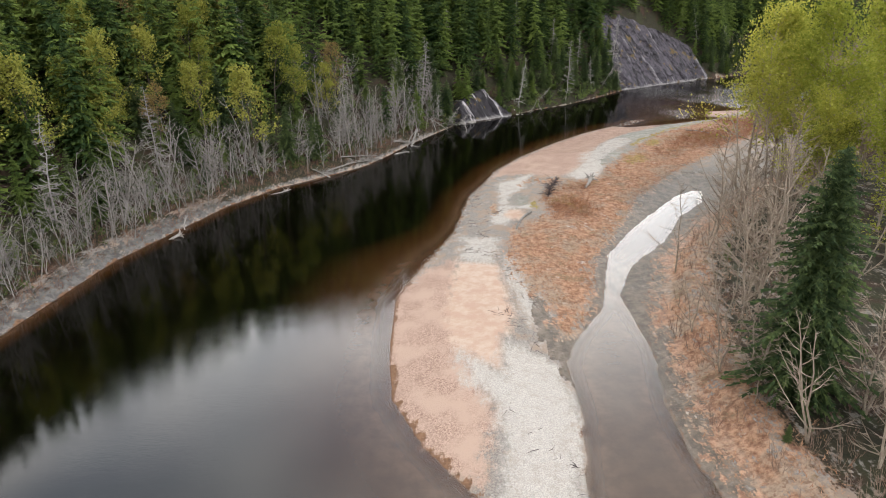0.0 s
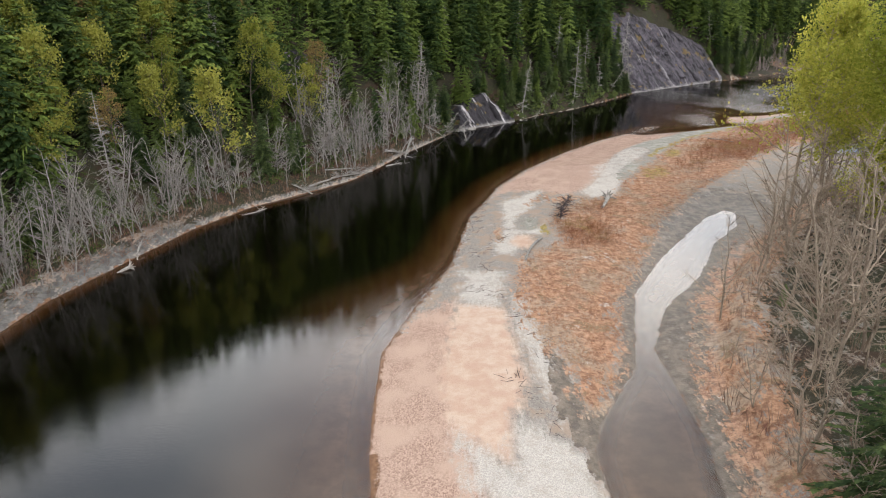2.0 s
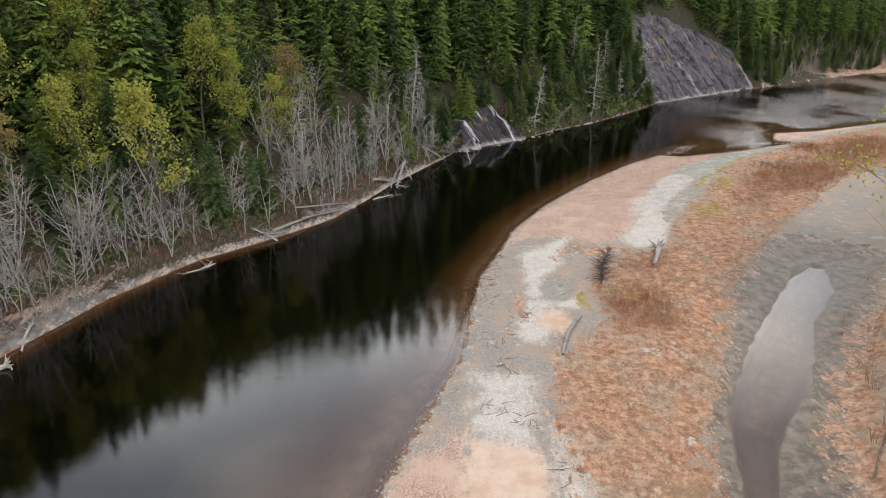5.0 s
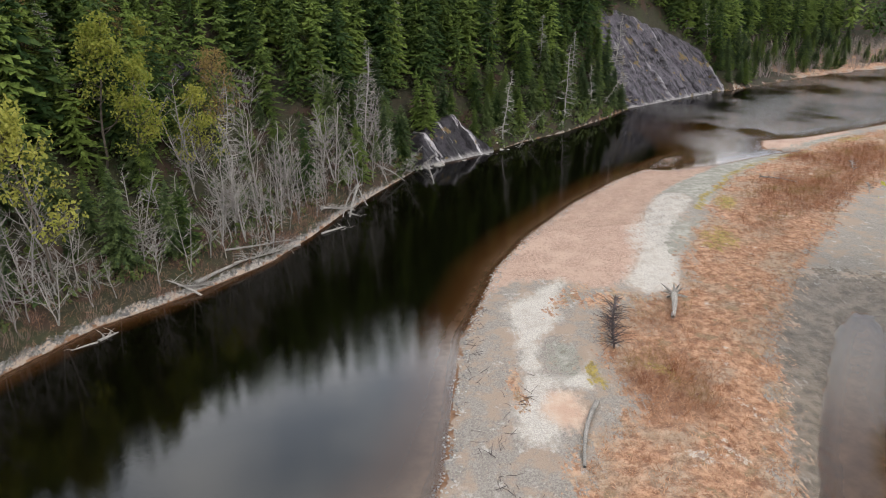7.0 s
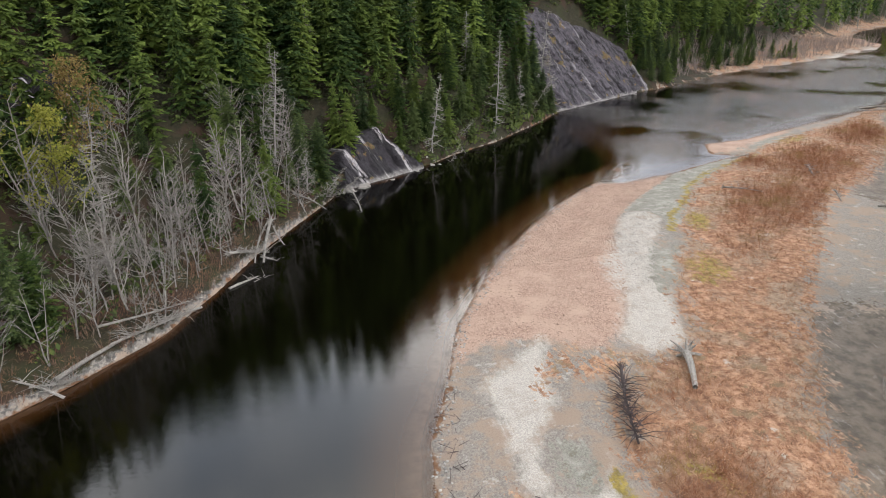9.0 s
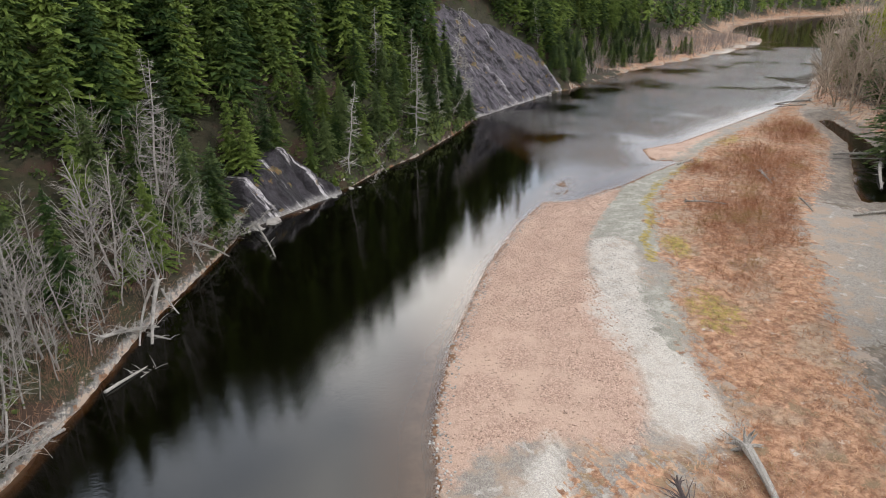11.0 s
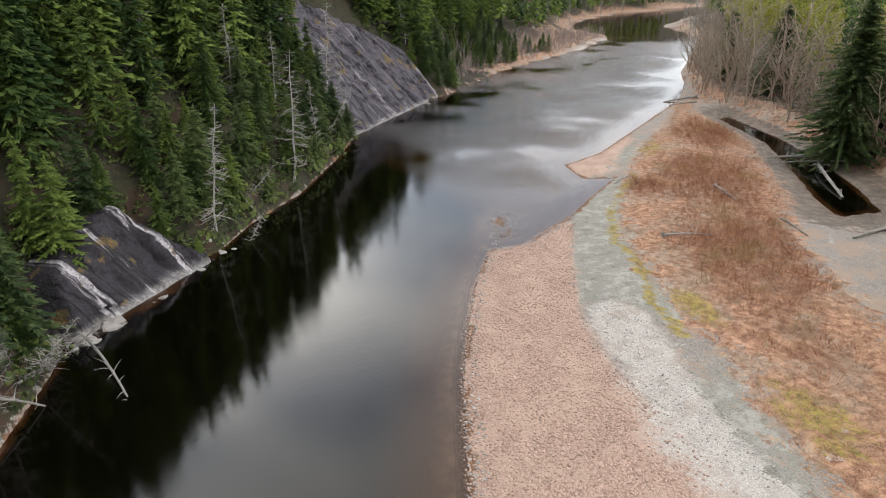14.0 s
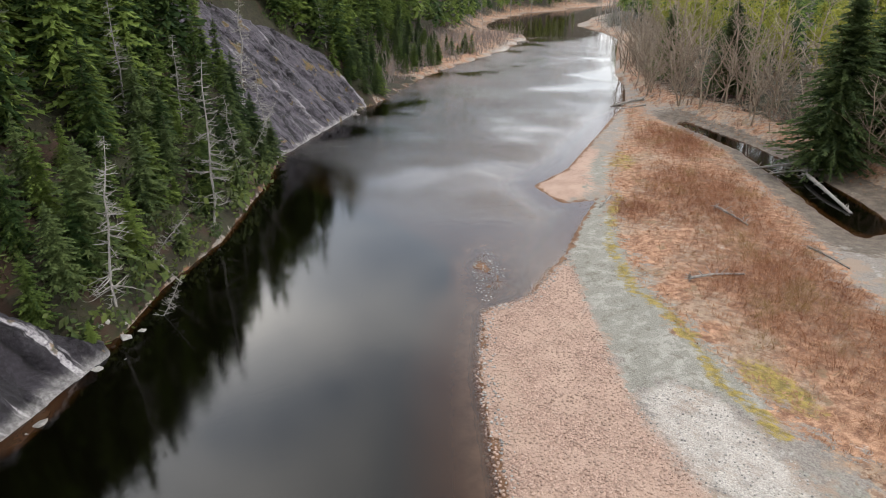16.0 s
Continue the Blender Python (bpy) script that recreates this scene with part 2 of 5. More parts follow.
def water_material():
    """Tea-coloured river water: clear where shallow, near black where deep, with a rippled skin."""
    g = Graph("water")
    depth = g.attr("depth")
    deep = g.add("ShaderNodeBsdfDiffuse")
    stained = g.mix(g.ramp(g.noise(0.5, 5.0, 0.65), 0.3, 0.7), (0.058, 0.031, 0.017), (0.105, 0.060, 0.035))
    murk = g.mix(g.ramp(depth, 0.05, 0.75), stained, (0.034, 0.014, 0.0045))
    murk = g.mix(g.ramp(depth, 0.5, 1.7), murk, (0.0016, 0.0014, 0.0006))
    g.put(deep.inputs["Color"], murk)
    clear = g.add("ShaderNodeBsdfTransparent")
    g.put(clear.inputs["Color"], (0.80, 0.68, 0.56, 1.0))
    body = g.add("ShaderNodeMixShader")
    g.put(body.inputs[0], g.ramp(depth, 0.0, 0.28))
    g.put(body.inputs[1], clear.outputs[0])
    g.put(body.inputs[2], deep.outputs[0])
    rif = g.attr("riffle")
    stretch = g.add("ShaderNodeMapping", Vector=g.place())
    stretch.inputs["Rotation"].default_value = (0, 0, radians(-48))
    stretch.inputs["Scale"].default_value = (0.55, 1.3, 1.0)
    small = g.noise(3.4, 3.0, 0.6, vec=stretch.outputs[0])
    broad = g.noise(0.55, 3.0, 0.5, vec=stretch.outputs[0])
    gust = g.ramp(g.noise(0.045, 3.0), 0.35, 0.7, 0.25, 1.0)
    amp = g.math("ADD", g.math("MULTIPLY", gust, 0.08), g.math("MULTIPLY", rif, 0.9))
    mid = g.noise(1.15, 3.0, 0.6, vec=stretch.outputs[0])
    h = g.math("ADD", g.math("MULTIPLY", small, amp), g.math("MULTIPLY", broad, 0.025))
    h = g.math("ADD", h, g.math("MULTIPLY", mid, g.math("ADD", g.math("MULTIPLY", rif, 1.8), g.math("MULTIPLY", gust, 0.03))))
    skin_n = g.bump(h, 0.55, 0.16)
    gloss = g.add("ShaderNodeBsdfGlossy", Roughness=0.045)
    g.put(gloss.inputs["Normal"], skin_n)
    fr = g.add("ShaderNodeFresnel", IOR=1.55)
    g.put(fr.inputs["Normal"], skin_n)
    m = g.add("ShaderNodeMixShader")
    g.put(m.inputs[0], fr.outputs[0])
    g.put(m.inputs[1], body.outputs[0])
    g.put(m.inputs[2], gloss.outputs[0])
    g.tree.links.new(m.outputs[0], g.out.inputs[0])
    return g.mat


def rock_material(name, dark, pale, streak, streaks_at, skirt):
    """Bedded rock: blotched body, cracks along the slabs, pale seepage running down it, moss and rust on ledges."""
    g = Graph(name)
    uv = g.attr("across")
    up = g.attr("upward")
    vec = g.add("ShaderNodeCombineXYZ")
    g.put(vec.inputs[0], g.math("ADD", g.math("MULTIPLY", uv, 0.34), g.math("MULTIPLY", up, 0.06)))
    g.put(vec.inputs[1], g.math("MULTIPLY", up, 0.045))
    run = g.noise(1.0, 5.0, 0.6, vec=vec.outputs[0])
    body = g.noise(0.6, 6.0, 0.65)
    grain = g.noise(3.0, 6.0, 0.7)
    col = g.mix(g.ramp(body, 0.3, 0.7), dark, pale)
    col = g.mix(g.ramp(grain, 0.42, 0.72, 0.0, 0.55), col, tuple(min(0.6, 2.4 * c) for c in pale))
    crack = g.add("ShaderNodeTexVoronoi", Scale=1.0)
    crack.feature = "DISTANCE_TO_EDGE"
    cv = g.add("ShaderNodeCombineXYZ")
    g.put(cv.inputs[0], g.math("ADD", g.math("MULTIPLY", uv, 0.42), g.math("MULTIPLY", up, 0.11)))
    g.put(cv.inputs[1], g.math("ADD", g.math("MULTIPLY", up, 0.085), g.math("MULTIPLY", body, 0.9)))
    g.put(crack.inputs["Vector"], cv.outputs[0])
    col = g.mix(g.ramp(crack.outputs["Distance"], 0.0, 0.07, 0.85, 0.0), col, (0.012, 0.011, 0.012))
    white = g.mix(g.ramp(grain, 0.35, 0.65), (0.34, 0.31, 0.34), (0.66, 0.63, 0.64))
    seep = g.math("MULTIPLY", g.ramp(run, streaks_at, streaks_at + 0.045), g.ramp(grain, 0.30, 0.50, 0.25, streak))
    col = g.mix(seep, col, white)
    foot = g.math("ADD", up, g.math("MULTIPLY", g.noise(0.8, 5.0, 0.65), skirt * 2.2))
    col = g.mix(g.ramp(foot, skirt, skirt + 1.1, 0.6, 0.0), col, g.mix(g.ramp(grain, 0.35, 0.65), (0.26, 0.245, 0.235), (0.56, 0.54, 0.52)))
    moss = g.mix(g.ramp(grain, 0.4, 0.6), (0.07, 0.075, 0.02), (0.22, 0.12, 0.04))
    col = g.mix(g.ramp(g.noise(0.30, 5.0), 0.60, 0.66, 0.0, 0.85), col, moss)
    g.principled(col, 0.72, g.bump(g.math("ADD", g.noise(1.6, 8.0, 0.7), g.ramp(crack.outputs["Distance"], 0.0, 0.1, -0.6, 0.0)), 0.9, 0.4))
    return g.mat


GROUND, WATER = ground_material(), water_material()
SLAB_ROCK = rock_material("slab_rock", (0.010, 0.008, 0.011), (0.030, 0.025, 0.032), 0.95, 0.545, 0.6)
CLIFF_ROCK = rock_material("cliff_rock", (0.010, 0.008, 0.012), (0.094, 0.082, 0.100), 0.42, 0.59, 1.7)

# ---- plan ----
LEFT_SHORE = [(-120, -400), (-75, 20), (-60, 80), (-56, 105), (-50, 121), (-45, 134), (-37, 147), (-27, 156), (-19, 165),
              (-14, 175), (-9, 187), (-2, 200), (5, 213), (17, 220), (24, 227), (33, 236), (44, 244), (60, 260), (74, 276),
              (106, 297), (132, 311), (165, 332), (200, 347), (248, 366), (300, 394), (316, 408), (334, 445), (385, 495),
              (480, 540), (900, 620)]
RIVER_RIGHT = [(26, -400), (26, 30), (13, 30), (7, 37), (3, 49), (-2, 56), (-6, 65), (-7, 78), (-7, 90), (-4, 100), (2, 117),
               (4, 129), (6, 140), (10, 150), (13, 159), (20, 171), (32, 187), (44, 200), (53, 207.5), (58, 206), (71, 210),
               (82, 215), (92, 219), (87, 222), (91, 230), (103, 232), (130, 243), (166, 258), (190, 272), (215, 291),
               (330, 358), (365, 390), (395, 430), (500, 480), (900, 560)]
POND = [(12, 28), (13, 49), (15, 63), (15, 72), (17, 77), (23, 87), (25.5, 97), (28, 106), (35, 118), (43, 129), (50, 138),
        (55, 142), (57, 141), (54, 133), (47, 125), (40, 112), (31, 101), (26.5, 90),
        (27, 75), (25, 63), (25, 55), (26, 46), (27, 28)]
POOL = [(101, 186), (108, 193), (117, 200), (136, 216), (152, 237), (155, 236), (142, 216), (131, 203), (117, 190), (108, 183)]
RIGHT_BANK = [(27, -400), (28, 30), (28, 62), (31, 85), (38, 104), (51, 122), (63, 135), (83, 152), (104, 172), (122, 188),
              (134, 200), (146, 216), (160, 236), (168, 253), (190, 270), (215, 290), (330, 356), (400, 425), (500, 475), (900, 555)]
GRASS = [(16, 78), (15, 86), (11, 98), (12, 110), (16, 119), (21, 124), (20, 131), (23, 140), (28, 145), (36, 148), (40, 157), (46, 168),
         (50, 171), (54, 179), (61, 190), (68, 198), (82, 210), (96, 219), (112, 229), (133, 238), (160, 254), (166, 254),
         (152, 244), (131, 217), (101, 194), (84, 184), (78, 178), (54, 153), (40, 134), (31, 115), (25, 104), (22, 90), (18, 79)]

PINK_SAND = [(2.6, 102.7), (9.3, 100.1), (9.3, 90.2), (9.8, 81.8), (7.7, 76.2), (7.0, 67.9), (4.7, 70.5), (1.1, 74.8), (0.0, 82.0), (0.9, 91.4)]
SANDY_FRONT = [(2, 104), (3, 80), (6, 62), (4, 50), (-3, 52), (-9, 65), (-10, 85), (-6, 97)]
WHITE_FAN = [(7.7, 76.2), (11.9, 73.2), (14.4, 70.4), (15.0, 64), (14.5, 58), (12, 45), (4.0, 42), (6.0, 54), (6.1, 61.4), (2.7, 66.7), (1.5, 74.1), (4.7, 70.5), (7.0, 67.9)]
WHITE_CAP = [(3.4, 115.0), (10.2, 111.9), (8.8, 100.1), (2.6, 102.7)]
RUBBLE = [(9.4, 103.5), (12.0, 104), (14.6, 98.8), (13.6, 91), (15.6, 85.8), (15.1, 74.6), (13.5, 73.9), (10.1, 84.5), (9.0, 96.6)]
WHITE_CURL = [(12.4, 146.4), (17.5, 150.7), (21.2, 153.5), (18.0, 142.1), (14.1, 136.9), (13.0, 130.9), (15.2, 129.4), (18.9, 133.5), (17.4, 127.3),
              (13.6, 127.8), (11.8, 124.7), (13.1, 121.1), (11.8, 119), (9.2, 121.1), (9.5, 125.0), (11.6, 130.4), (12.6, 141.1)]
PALE_FLAT = [(46.3, 185.3), (52.4, 183.8), (46.0, 172.7), (41.5, 162.2), (37.2, 152.5), (34.9, 146.2), (30.2, 146.8), (27.9, 150.3), (32.7, 157.2), (35.3, 169.2)]
WHITE_PATCH = [(29.1, 150.3), (33.5, 157), (38.3, 162), (44, 172), (40, 160), (34.8, 146.9), (30.2, 147.0)]
PINK_GRAVEL = [(9.5, 151), (16.4, 154.2), (21.4, 152.4), (25.6, 148.6), (30.0, 151.2), (36, 162), (42.6, 179.2), (46.4, 185.3), (49.9, 189.4), (58.7, 198.2),
               (68.7, 206.9), (66, 211), (53, 209), (43, 201), (30, 187), (18, 171)]
SPIT = [(86, 222), (90, 232), (104, 234), (120, 240), (116, 234), (104, 227), (95, 221)]
PALE_GRAVEL = [(48.5, 188.6), (52.2, 187.4), (52.8, 182.7), (50.5, 179.8), (48.3, 176.4), (45, 172), (40, 163), (36, 160), (42.6, 179.2), (46.4, 185.3)]
VEIN = [(95, 217), (86, 213), (77.6, 208.1), (66.5, 198.8), (63.9, 193.9), (59.7, 188.7), (55.5, 184.8), (51, 178)]
SILT = [(48.5, 188.6), (52.2, 187.4), (52.8, 182.7), (50.5, 179.8), (54.5, 180.2), (57.5, 183.1), (64.7, 189.7), (68.7, 196.5), (80, 206), (95, 218), (90, 220), (78, 214), (68.7, 208), (58.7, 198.2), (49.9, 189.4)]


def polyline_distance(px, py, line, closed=False):
    """Distance to a polyline, and the y of the nearest point on it."""
    pts = np.array(line + line[:1] if closed else line, float)
    best, near_y = np.full(px.shape, 1e9), np.zeros(px.shape)
    for (ax, ay), (bx, by) in zip(pts[:-1], pts[1:]):
        dx, dy = bx - ax, by - ay
        u = np.clip(((px - ax) * dx + (py - ay) * dy) / (dx * dx + dy * dy), 0, 1)
        d = np.hypot(px - ax - u * dx, py - ay - u * dy)
        near_y = np.where(d < best, ay + u * dy, near_y)
        best = np.minimum(best, d)
    return best, near_y


def inside(px, py, poly):
    res = np.zeros(px.shape, bool)
    for (ax, ay), (bx, by) in zip(poly, poly[1:] + poly[:1]):
        cross = (ay > py) != (by > py)
        res ^= cross & (px < (bx - ax) * (py - ay) / ((by - ay) or 1e-9) + ax)
    return res


def signed(px, py, poly):
    d, _ = polyline_distance(px, py, poly, True)
    return np.where(inside(px, py, poly), d, -d)


def smooth(x, a, b):
    t = np.clip((x - a) / (b - a), 0, 1)
    return t * t * (3 - 2 * t)


def waves(x, y, scale, seed):
    """Cheap smooth noise in -1..1 from turned sines."""
    rnd = random.Random(seed)
    out = np.zeros(np.shape(x))
    total = 0.0
    for k in range(9):
        a, f, p = rnd.uniform(0, 6.28), rnd.uniform(0.6, 2.6) / scale, rnd.uniform(0, 6.28)
        w = 1 / (f * scale)
        out += w * np.sin((x * math.cos(a) + y * math.sin(a)) * f * 6.28 + p + 1.3 * np.sin((x * math.sin(a) - y * math.cos(a)) * f * 4 + p))
        total += w * 0.75
    return out / total


# plans of the rock faces, under which the soil stays back
ROCK_PLANS = [[(71, 277), (119, 308), (108, 318), (90, 313), (64, 300)], [(3, 213.5), (23, 227), (17, 235), (-2, 222)], [(-37, 193), (-27, 206), (-34, 212), (-44, 199)]]
LEFT_LAND = LEFT_SHORE + [(900, 3000), (-3000, 3000), (-3000, -400)]
RIGHT_LAND = RIVER_RIGHT + [(3000, 560), (3000, -400)]
RIGHT_WOOD = RIGHT_BANK + [(3000, 555), (3000, -400)]


def survey(px, py):
    """Everything that the plan says of points: height and the distances that shape it."""
    px, py = np.asarray(px, float), np.asarray(py, float)
    dl, ly = polyline_distance(px, py, LEFT_SHORE)
    dl = np.where(inside(px, py, LEFT_LAND), dl, -dl)
    dr, ry = polyline_distance(px, py, RIVER_RIGHT)
    dr = np.where(inside(px, py, RIGHT_LAND), dr, -dr)
    dp = signed(px, py, POND)
    dk = signed(px, py, POOL)
    dw = signed(px, py, RIGHT_WOOD)
    # left side: a low bench, then the hill
    bench = 9 - 8.7 * smooth(ly, 184, 206) + 24 * smooth(ly, 306, 335) + 14 * smooth(ly, 340, 380) - 20 * smooth(ly, 395, 430)
    slope = 0.70 + 0.08 * smooth(ly, 205, 235) + 0.42 * smooth(ly, 262, 274) * (1 - smooth(ly, 298, 312)) - 0.14 * smooth(ly, 320, 360)
    shelf = np.where(dl > 0, (1.9 - 1.1 * smooth(ly, 206, 213)) * (1 - np.exp(-np.maximum(dl, 0) / 2.6)) + 0.04 * np.maximum(dl, 0), 0)
    up = np.maximum(dl - bench, 0)
    hill = up * slope
    crown_line = np.interp(px, [-120, -60, -18, 25, 49, 63, 84, 104, 150, 210, 300, 420], [128, 118, 98, 82, 62, 49, 34, 24, 26, 55, 105, 130])
    hill = np.where(hill > crown_line, crown_line + (hill - crown_line) * 0.3, hill)
    rough = waves(px, py, 24.0, 3) * 1.6 * smooth(up, 2, 25) + waves(px, py, 7.0, 4) * 0.35 * smooth(up, 0, 8)
    z_left = shelf + hill + rough
    for poly in ROCK_PLANS:
        z_left = z_left - 3.2 * smooth(signed(px, py, poly), -3.0, 1.0)
    # right side: bar, flats and the wooded bank
    edge = np.maximum(dr, 0)
    bar = 0.55 * (1 - np.exp(-edge / 2.2)) + 0.85 * smooth(edge, 4, 17)
    flats = 0.12 + 0.10 * np.clip(dp * -1, 0, 8)
    z_right = np.minimum(bar, np.where(dp > -25, flats + 0.35 * smooth(-dp, 3, 9), 9))
    z_right = np.where(dk > -14, np.minimum(z_right, 0.15 + 0.16 * np.maximum(-dk, 0)), z_right)
    z_right = z_right + 0.10 * waves(px, py, 6.0, 5) * smooth(edge, 1, 5)
    z_right = z_right - 0.45 * blob(px, py, 16.3, 133.2, 1.9, 2.8)
    wood = np.maximum(dw, 0)
    z_right = z_right + 1.3 * smooth(wood, 0.3, 4) + 0.07 * wood + 0.25 * np.maximum(wood - 60, 0)
    z_right = np.minimum(z_right, 110)
    z_pond = -np.minimum(0.45, 0.12 * np.maximum(dp, 0))
    z_pool = -np.minimum(2.4, 1.6 * np.maximum(dk, 0))
    z_right = np.where(dp > 0, z_pond, z_right)
    z_right = np.where(dk > 0, z_pool, z_right)
    # river bed
    cove = smooth(px, 52, 66) * (1 - smooth(px, 140, 175))
    fall = 0.09 + 0.13 * smooth(ry, 98, 130) - 0.18 * cove
    bed = -np.minimum(np.minimum((0.4 + 1.8 * smooth(ly, 150, 190)) * -np.minimum(dl, 0), fall * -np.minimum(dr, 0)), 3.6 - 2.7 * smooth(px, 90, 150))
    shoal = blob(px, py, 60.5, 213.5, 8.5, 2.6, 42)
    bed = np.maximum(bed, np.where(shoal > 0.05, -0.5 + 0.80 * shoal * (0.62 + 0.38 * waves(px, py, 3.4, 12)), -9))
    bed = np.minimum(bed, 0.03)
    z = np.where(dl > 0, z_left, np.where(dr > 0, z_right, bed))
    return dict(z=z, dl=dl, dr=dr, dp=dp, dk=dk, dw=dw, ly=ly, up=up)


def ground_z(px, py):
    return survey(np.array([px]), np.array([py]))["z"][0]


def blob(px, py, cx, cy, rx, ry, turn=0.0):
    """About 1 in the middle of a lengthened patch, 0.5 on its rim, 0 outside."""
    a = radians(turn)
    u = ((px - cx) * math.cos(a) + (py - cy) * math.sin(a)) / rx
    v = (-(px - cx) * math.sin(a) + (py - cy) * math.cos(a)) / ry
    return np.clip(1.0 - 0.5 * np.hypot(u, v) ** 1.6, 0, 1)


def mesh_from(name, verts, tris, material, attributes=(), flat=True):
    """A mesh of triangles or quads straight from arrays."""
    me = bpy.data.meshes.new(name)
    verts, tris = np.asarray(verts, np.float32), np.asarray(tris, np.int32)
    k = tris.shape[1]
    me.vertices.add(len(verts))
    me.vertices.foreach_set("co", verts.ravel())
    me.loops.add(tris.size)
    me.loops.foreach_set("vertex_index", tris.ravel())
    me.polygons.add(len(tris))
    me.polygons.foreach_set("loop_start", np.arange(0, tris.size, k, dtype=np.int32))
    me.polygons.foreach_set("loop_total", np.full(len(tris), k, np.int32))
    me.polygons.foreach_set("use_smooth", np.full(len(tris), not flat))
    for key, values in attributes:
        a = me.attributes.new(key, "FLOAT", "POINT")
        a.data.foreach_set("value", np.asarray(values, np.float32))
    me.materials.append(material)
    me.update(calc_edges=True)
    return me


def sheet(xs, ys):
    gx, gy = np.meshgrid(xs, ys)
    nx, ny = len(xs), len(ys)
    i = np.arange(nx * ny).reshape(ny, nx)
    quads = np.stack([i[:-1, :-1], i[:-1, 1:], i[1:, 1:], i[1:, :-1]], -1).reshape(-1, 4)
    return gx.ravel(), gy.ravel(), quads


def graded(a, b, step, lo, hi, growth=1.16):
    """Even steps from a to b, and growing ones out to lo and hi."""
    mid = list(np.arange(a, b + step, step))
    left, d = [], step
    while (left[-1] if left else a) > lo:
        d *= growth
        left.append((left[-1] if left else a) - d)
    right, d = [], step
    while (right[-1] if right else mid[-1]) < hi:
        d *= growth
        right.append((right[-1] if right else mid[-1]) + d)
    return np.array(left[::-1] + mid + right)


def thicket_cover(x, y):
    """Where willow grows on the bar."""
    return np.maximum.reduce([blob(x, y, 76, 186, 8, 15, -52), blob(x, y, 100, 206, 8, 17, -52), blob(x, y, 130, 226, 6, 14, -48), blob(x, y, 25, 127, 5, 6),
                              blob(x, y, 60, 172, 4, 10, -40) * 0.6, blob(x, y, 90, 212, 5, 5), blob(x, y, 30, 140, 5, 5) * 0.5])


def build_ground():
    gx, gy, quads = sheet(graded(-62, 135, 0.9, -2400, 2600, 1.06), graded(40, 245, 0.9, -380, 2900, 1.06))
    s = survey(gx, gy)
    z = s["z"]
    zone = {}
    on_bar = (s["dr"] > -2) & (s["dw"] < 1)
    g = signed(gx, gy, GRASS)
    zone["grass"] = np.clip(0.5 + g * 0.16, 0, 1) * on_bar
    strip = np.clip(1.2 - 0.22 * np.abs(s["dw"] - 1.8), 0, 1) * (gy < 150) * (gx > 20)
    shy = 3.6 * (1 - smooth(s["ly"], 118, 140))
    left_bank = smooth(s["dl"], 0.6 + shy, 1.8 + shy) * (1 - smooth(s["dl"], 4.5 + 0.6 * shy, 7.5 + shy))
    right_wood = (s["dw"] > 0) * (1 - smooth(s["dw"], 5, 12)) * 0.8
    rust = np.maximum.reduce([blob(gx, gy, 20, 147, 1.6, 4.5, -40), blob(gx, gy, 10.3, 129, 0.9, 4, 0), blob(gx, gy, 25, 146, 4, 2, 20), blob(gx, gy, 13, 112, 1.6, 5, 0)])
    zone["grass"] = np.maximum.reduce([zone["grass"], rust * 0.75, strip * 0.8, left_bank * 0.45 * (s["ly"] < 206), np.clip(s["dl"] - 0.5, 0, 1) * (s["ly"] > 302) * (s["dl"] > 0) * (s["dl"] < 40) * 0.9 * (1 - np.clip(2 * blob(gx, gy, 278, 380, 52, 5.0, 27), 0, 1)), right_wood * 0.85])
    # litter mask; its dark colour also carries the shade beneath trees and brush
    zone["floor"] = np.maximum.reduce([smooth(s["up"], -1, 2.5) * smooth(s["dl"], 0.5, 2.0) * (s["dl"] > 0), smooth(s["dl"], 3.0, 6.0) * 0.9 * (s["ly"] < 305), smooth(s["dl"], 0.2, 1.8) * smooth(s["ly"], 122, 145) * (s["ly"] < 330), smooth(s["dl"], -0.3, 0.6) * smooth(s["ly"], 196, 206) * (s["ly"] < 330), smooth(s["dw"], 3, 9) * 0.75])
    zone["thicket"] = thicket_cover(gx, gy) * (g > 0)
    shore_mud = np.clip(1.0 - np.abs(s["dl"] - 1.2) * (0.17 + 0.4 * smooth(s["ly"], 118, 145)), 0, 1) * (s["ly"] < 330) * 0.9
    zone["mud"] = np.clip(0.85 - 0.85 * smooth(np.minimum(np.abs(s["dp"]), np.abs(s["dk"])), 6, 14), 0, 1) * on_bar * (g < 0) * (gx > 12) * (gx - 12 > (80 - gy) * 0.2)
    zone["ooze"] = shore_mud * (s["dl"] > -1)

    def field(poly, soft=0.3):
        return np.clip(0.5 + signed(gx, gy, poly) * soft, 0, 1)

    zone["pink"] = np.maximum.reduce([field(SANDY_FRONT, 0.2), field(PINK_GRAVEL), field(SPIT, 0.4)])
    zone["sand"] = np.maximum(field(PINK_SAND), blob(gx, gy, 13.6, 124.5, 2.2, 3.5, 10))
    pit = blob(gx, gy, 16.3, 133.2, 2.3, 3.4)
    zone["white"] = np.maximum.reduce([field(WHITE_FAN, 0.22), field(WHITE_CAP, 0.25) * 0.8, field(RUBBLE, 0.3) * 0.72, field(WHITE_CURL, 0.4), field(WHITE_PATCH, 0.4), field(PALE_FLAT, 0.35) * 0.72,
                                       field(PALE_GRAVEL, 0.6) * 0.64, blob(gx, gy, 278, 380, 52, 5.0, 27), blob(gx, gy, 29.5, 124.6, 0.6, 2.2) * 0.8, blob(gx, gy, 36.5, 138, 0.8, 2.2, 20) * 0.75])
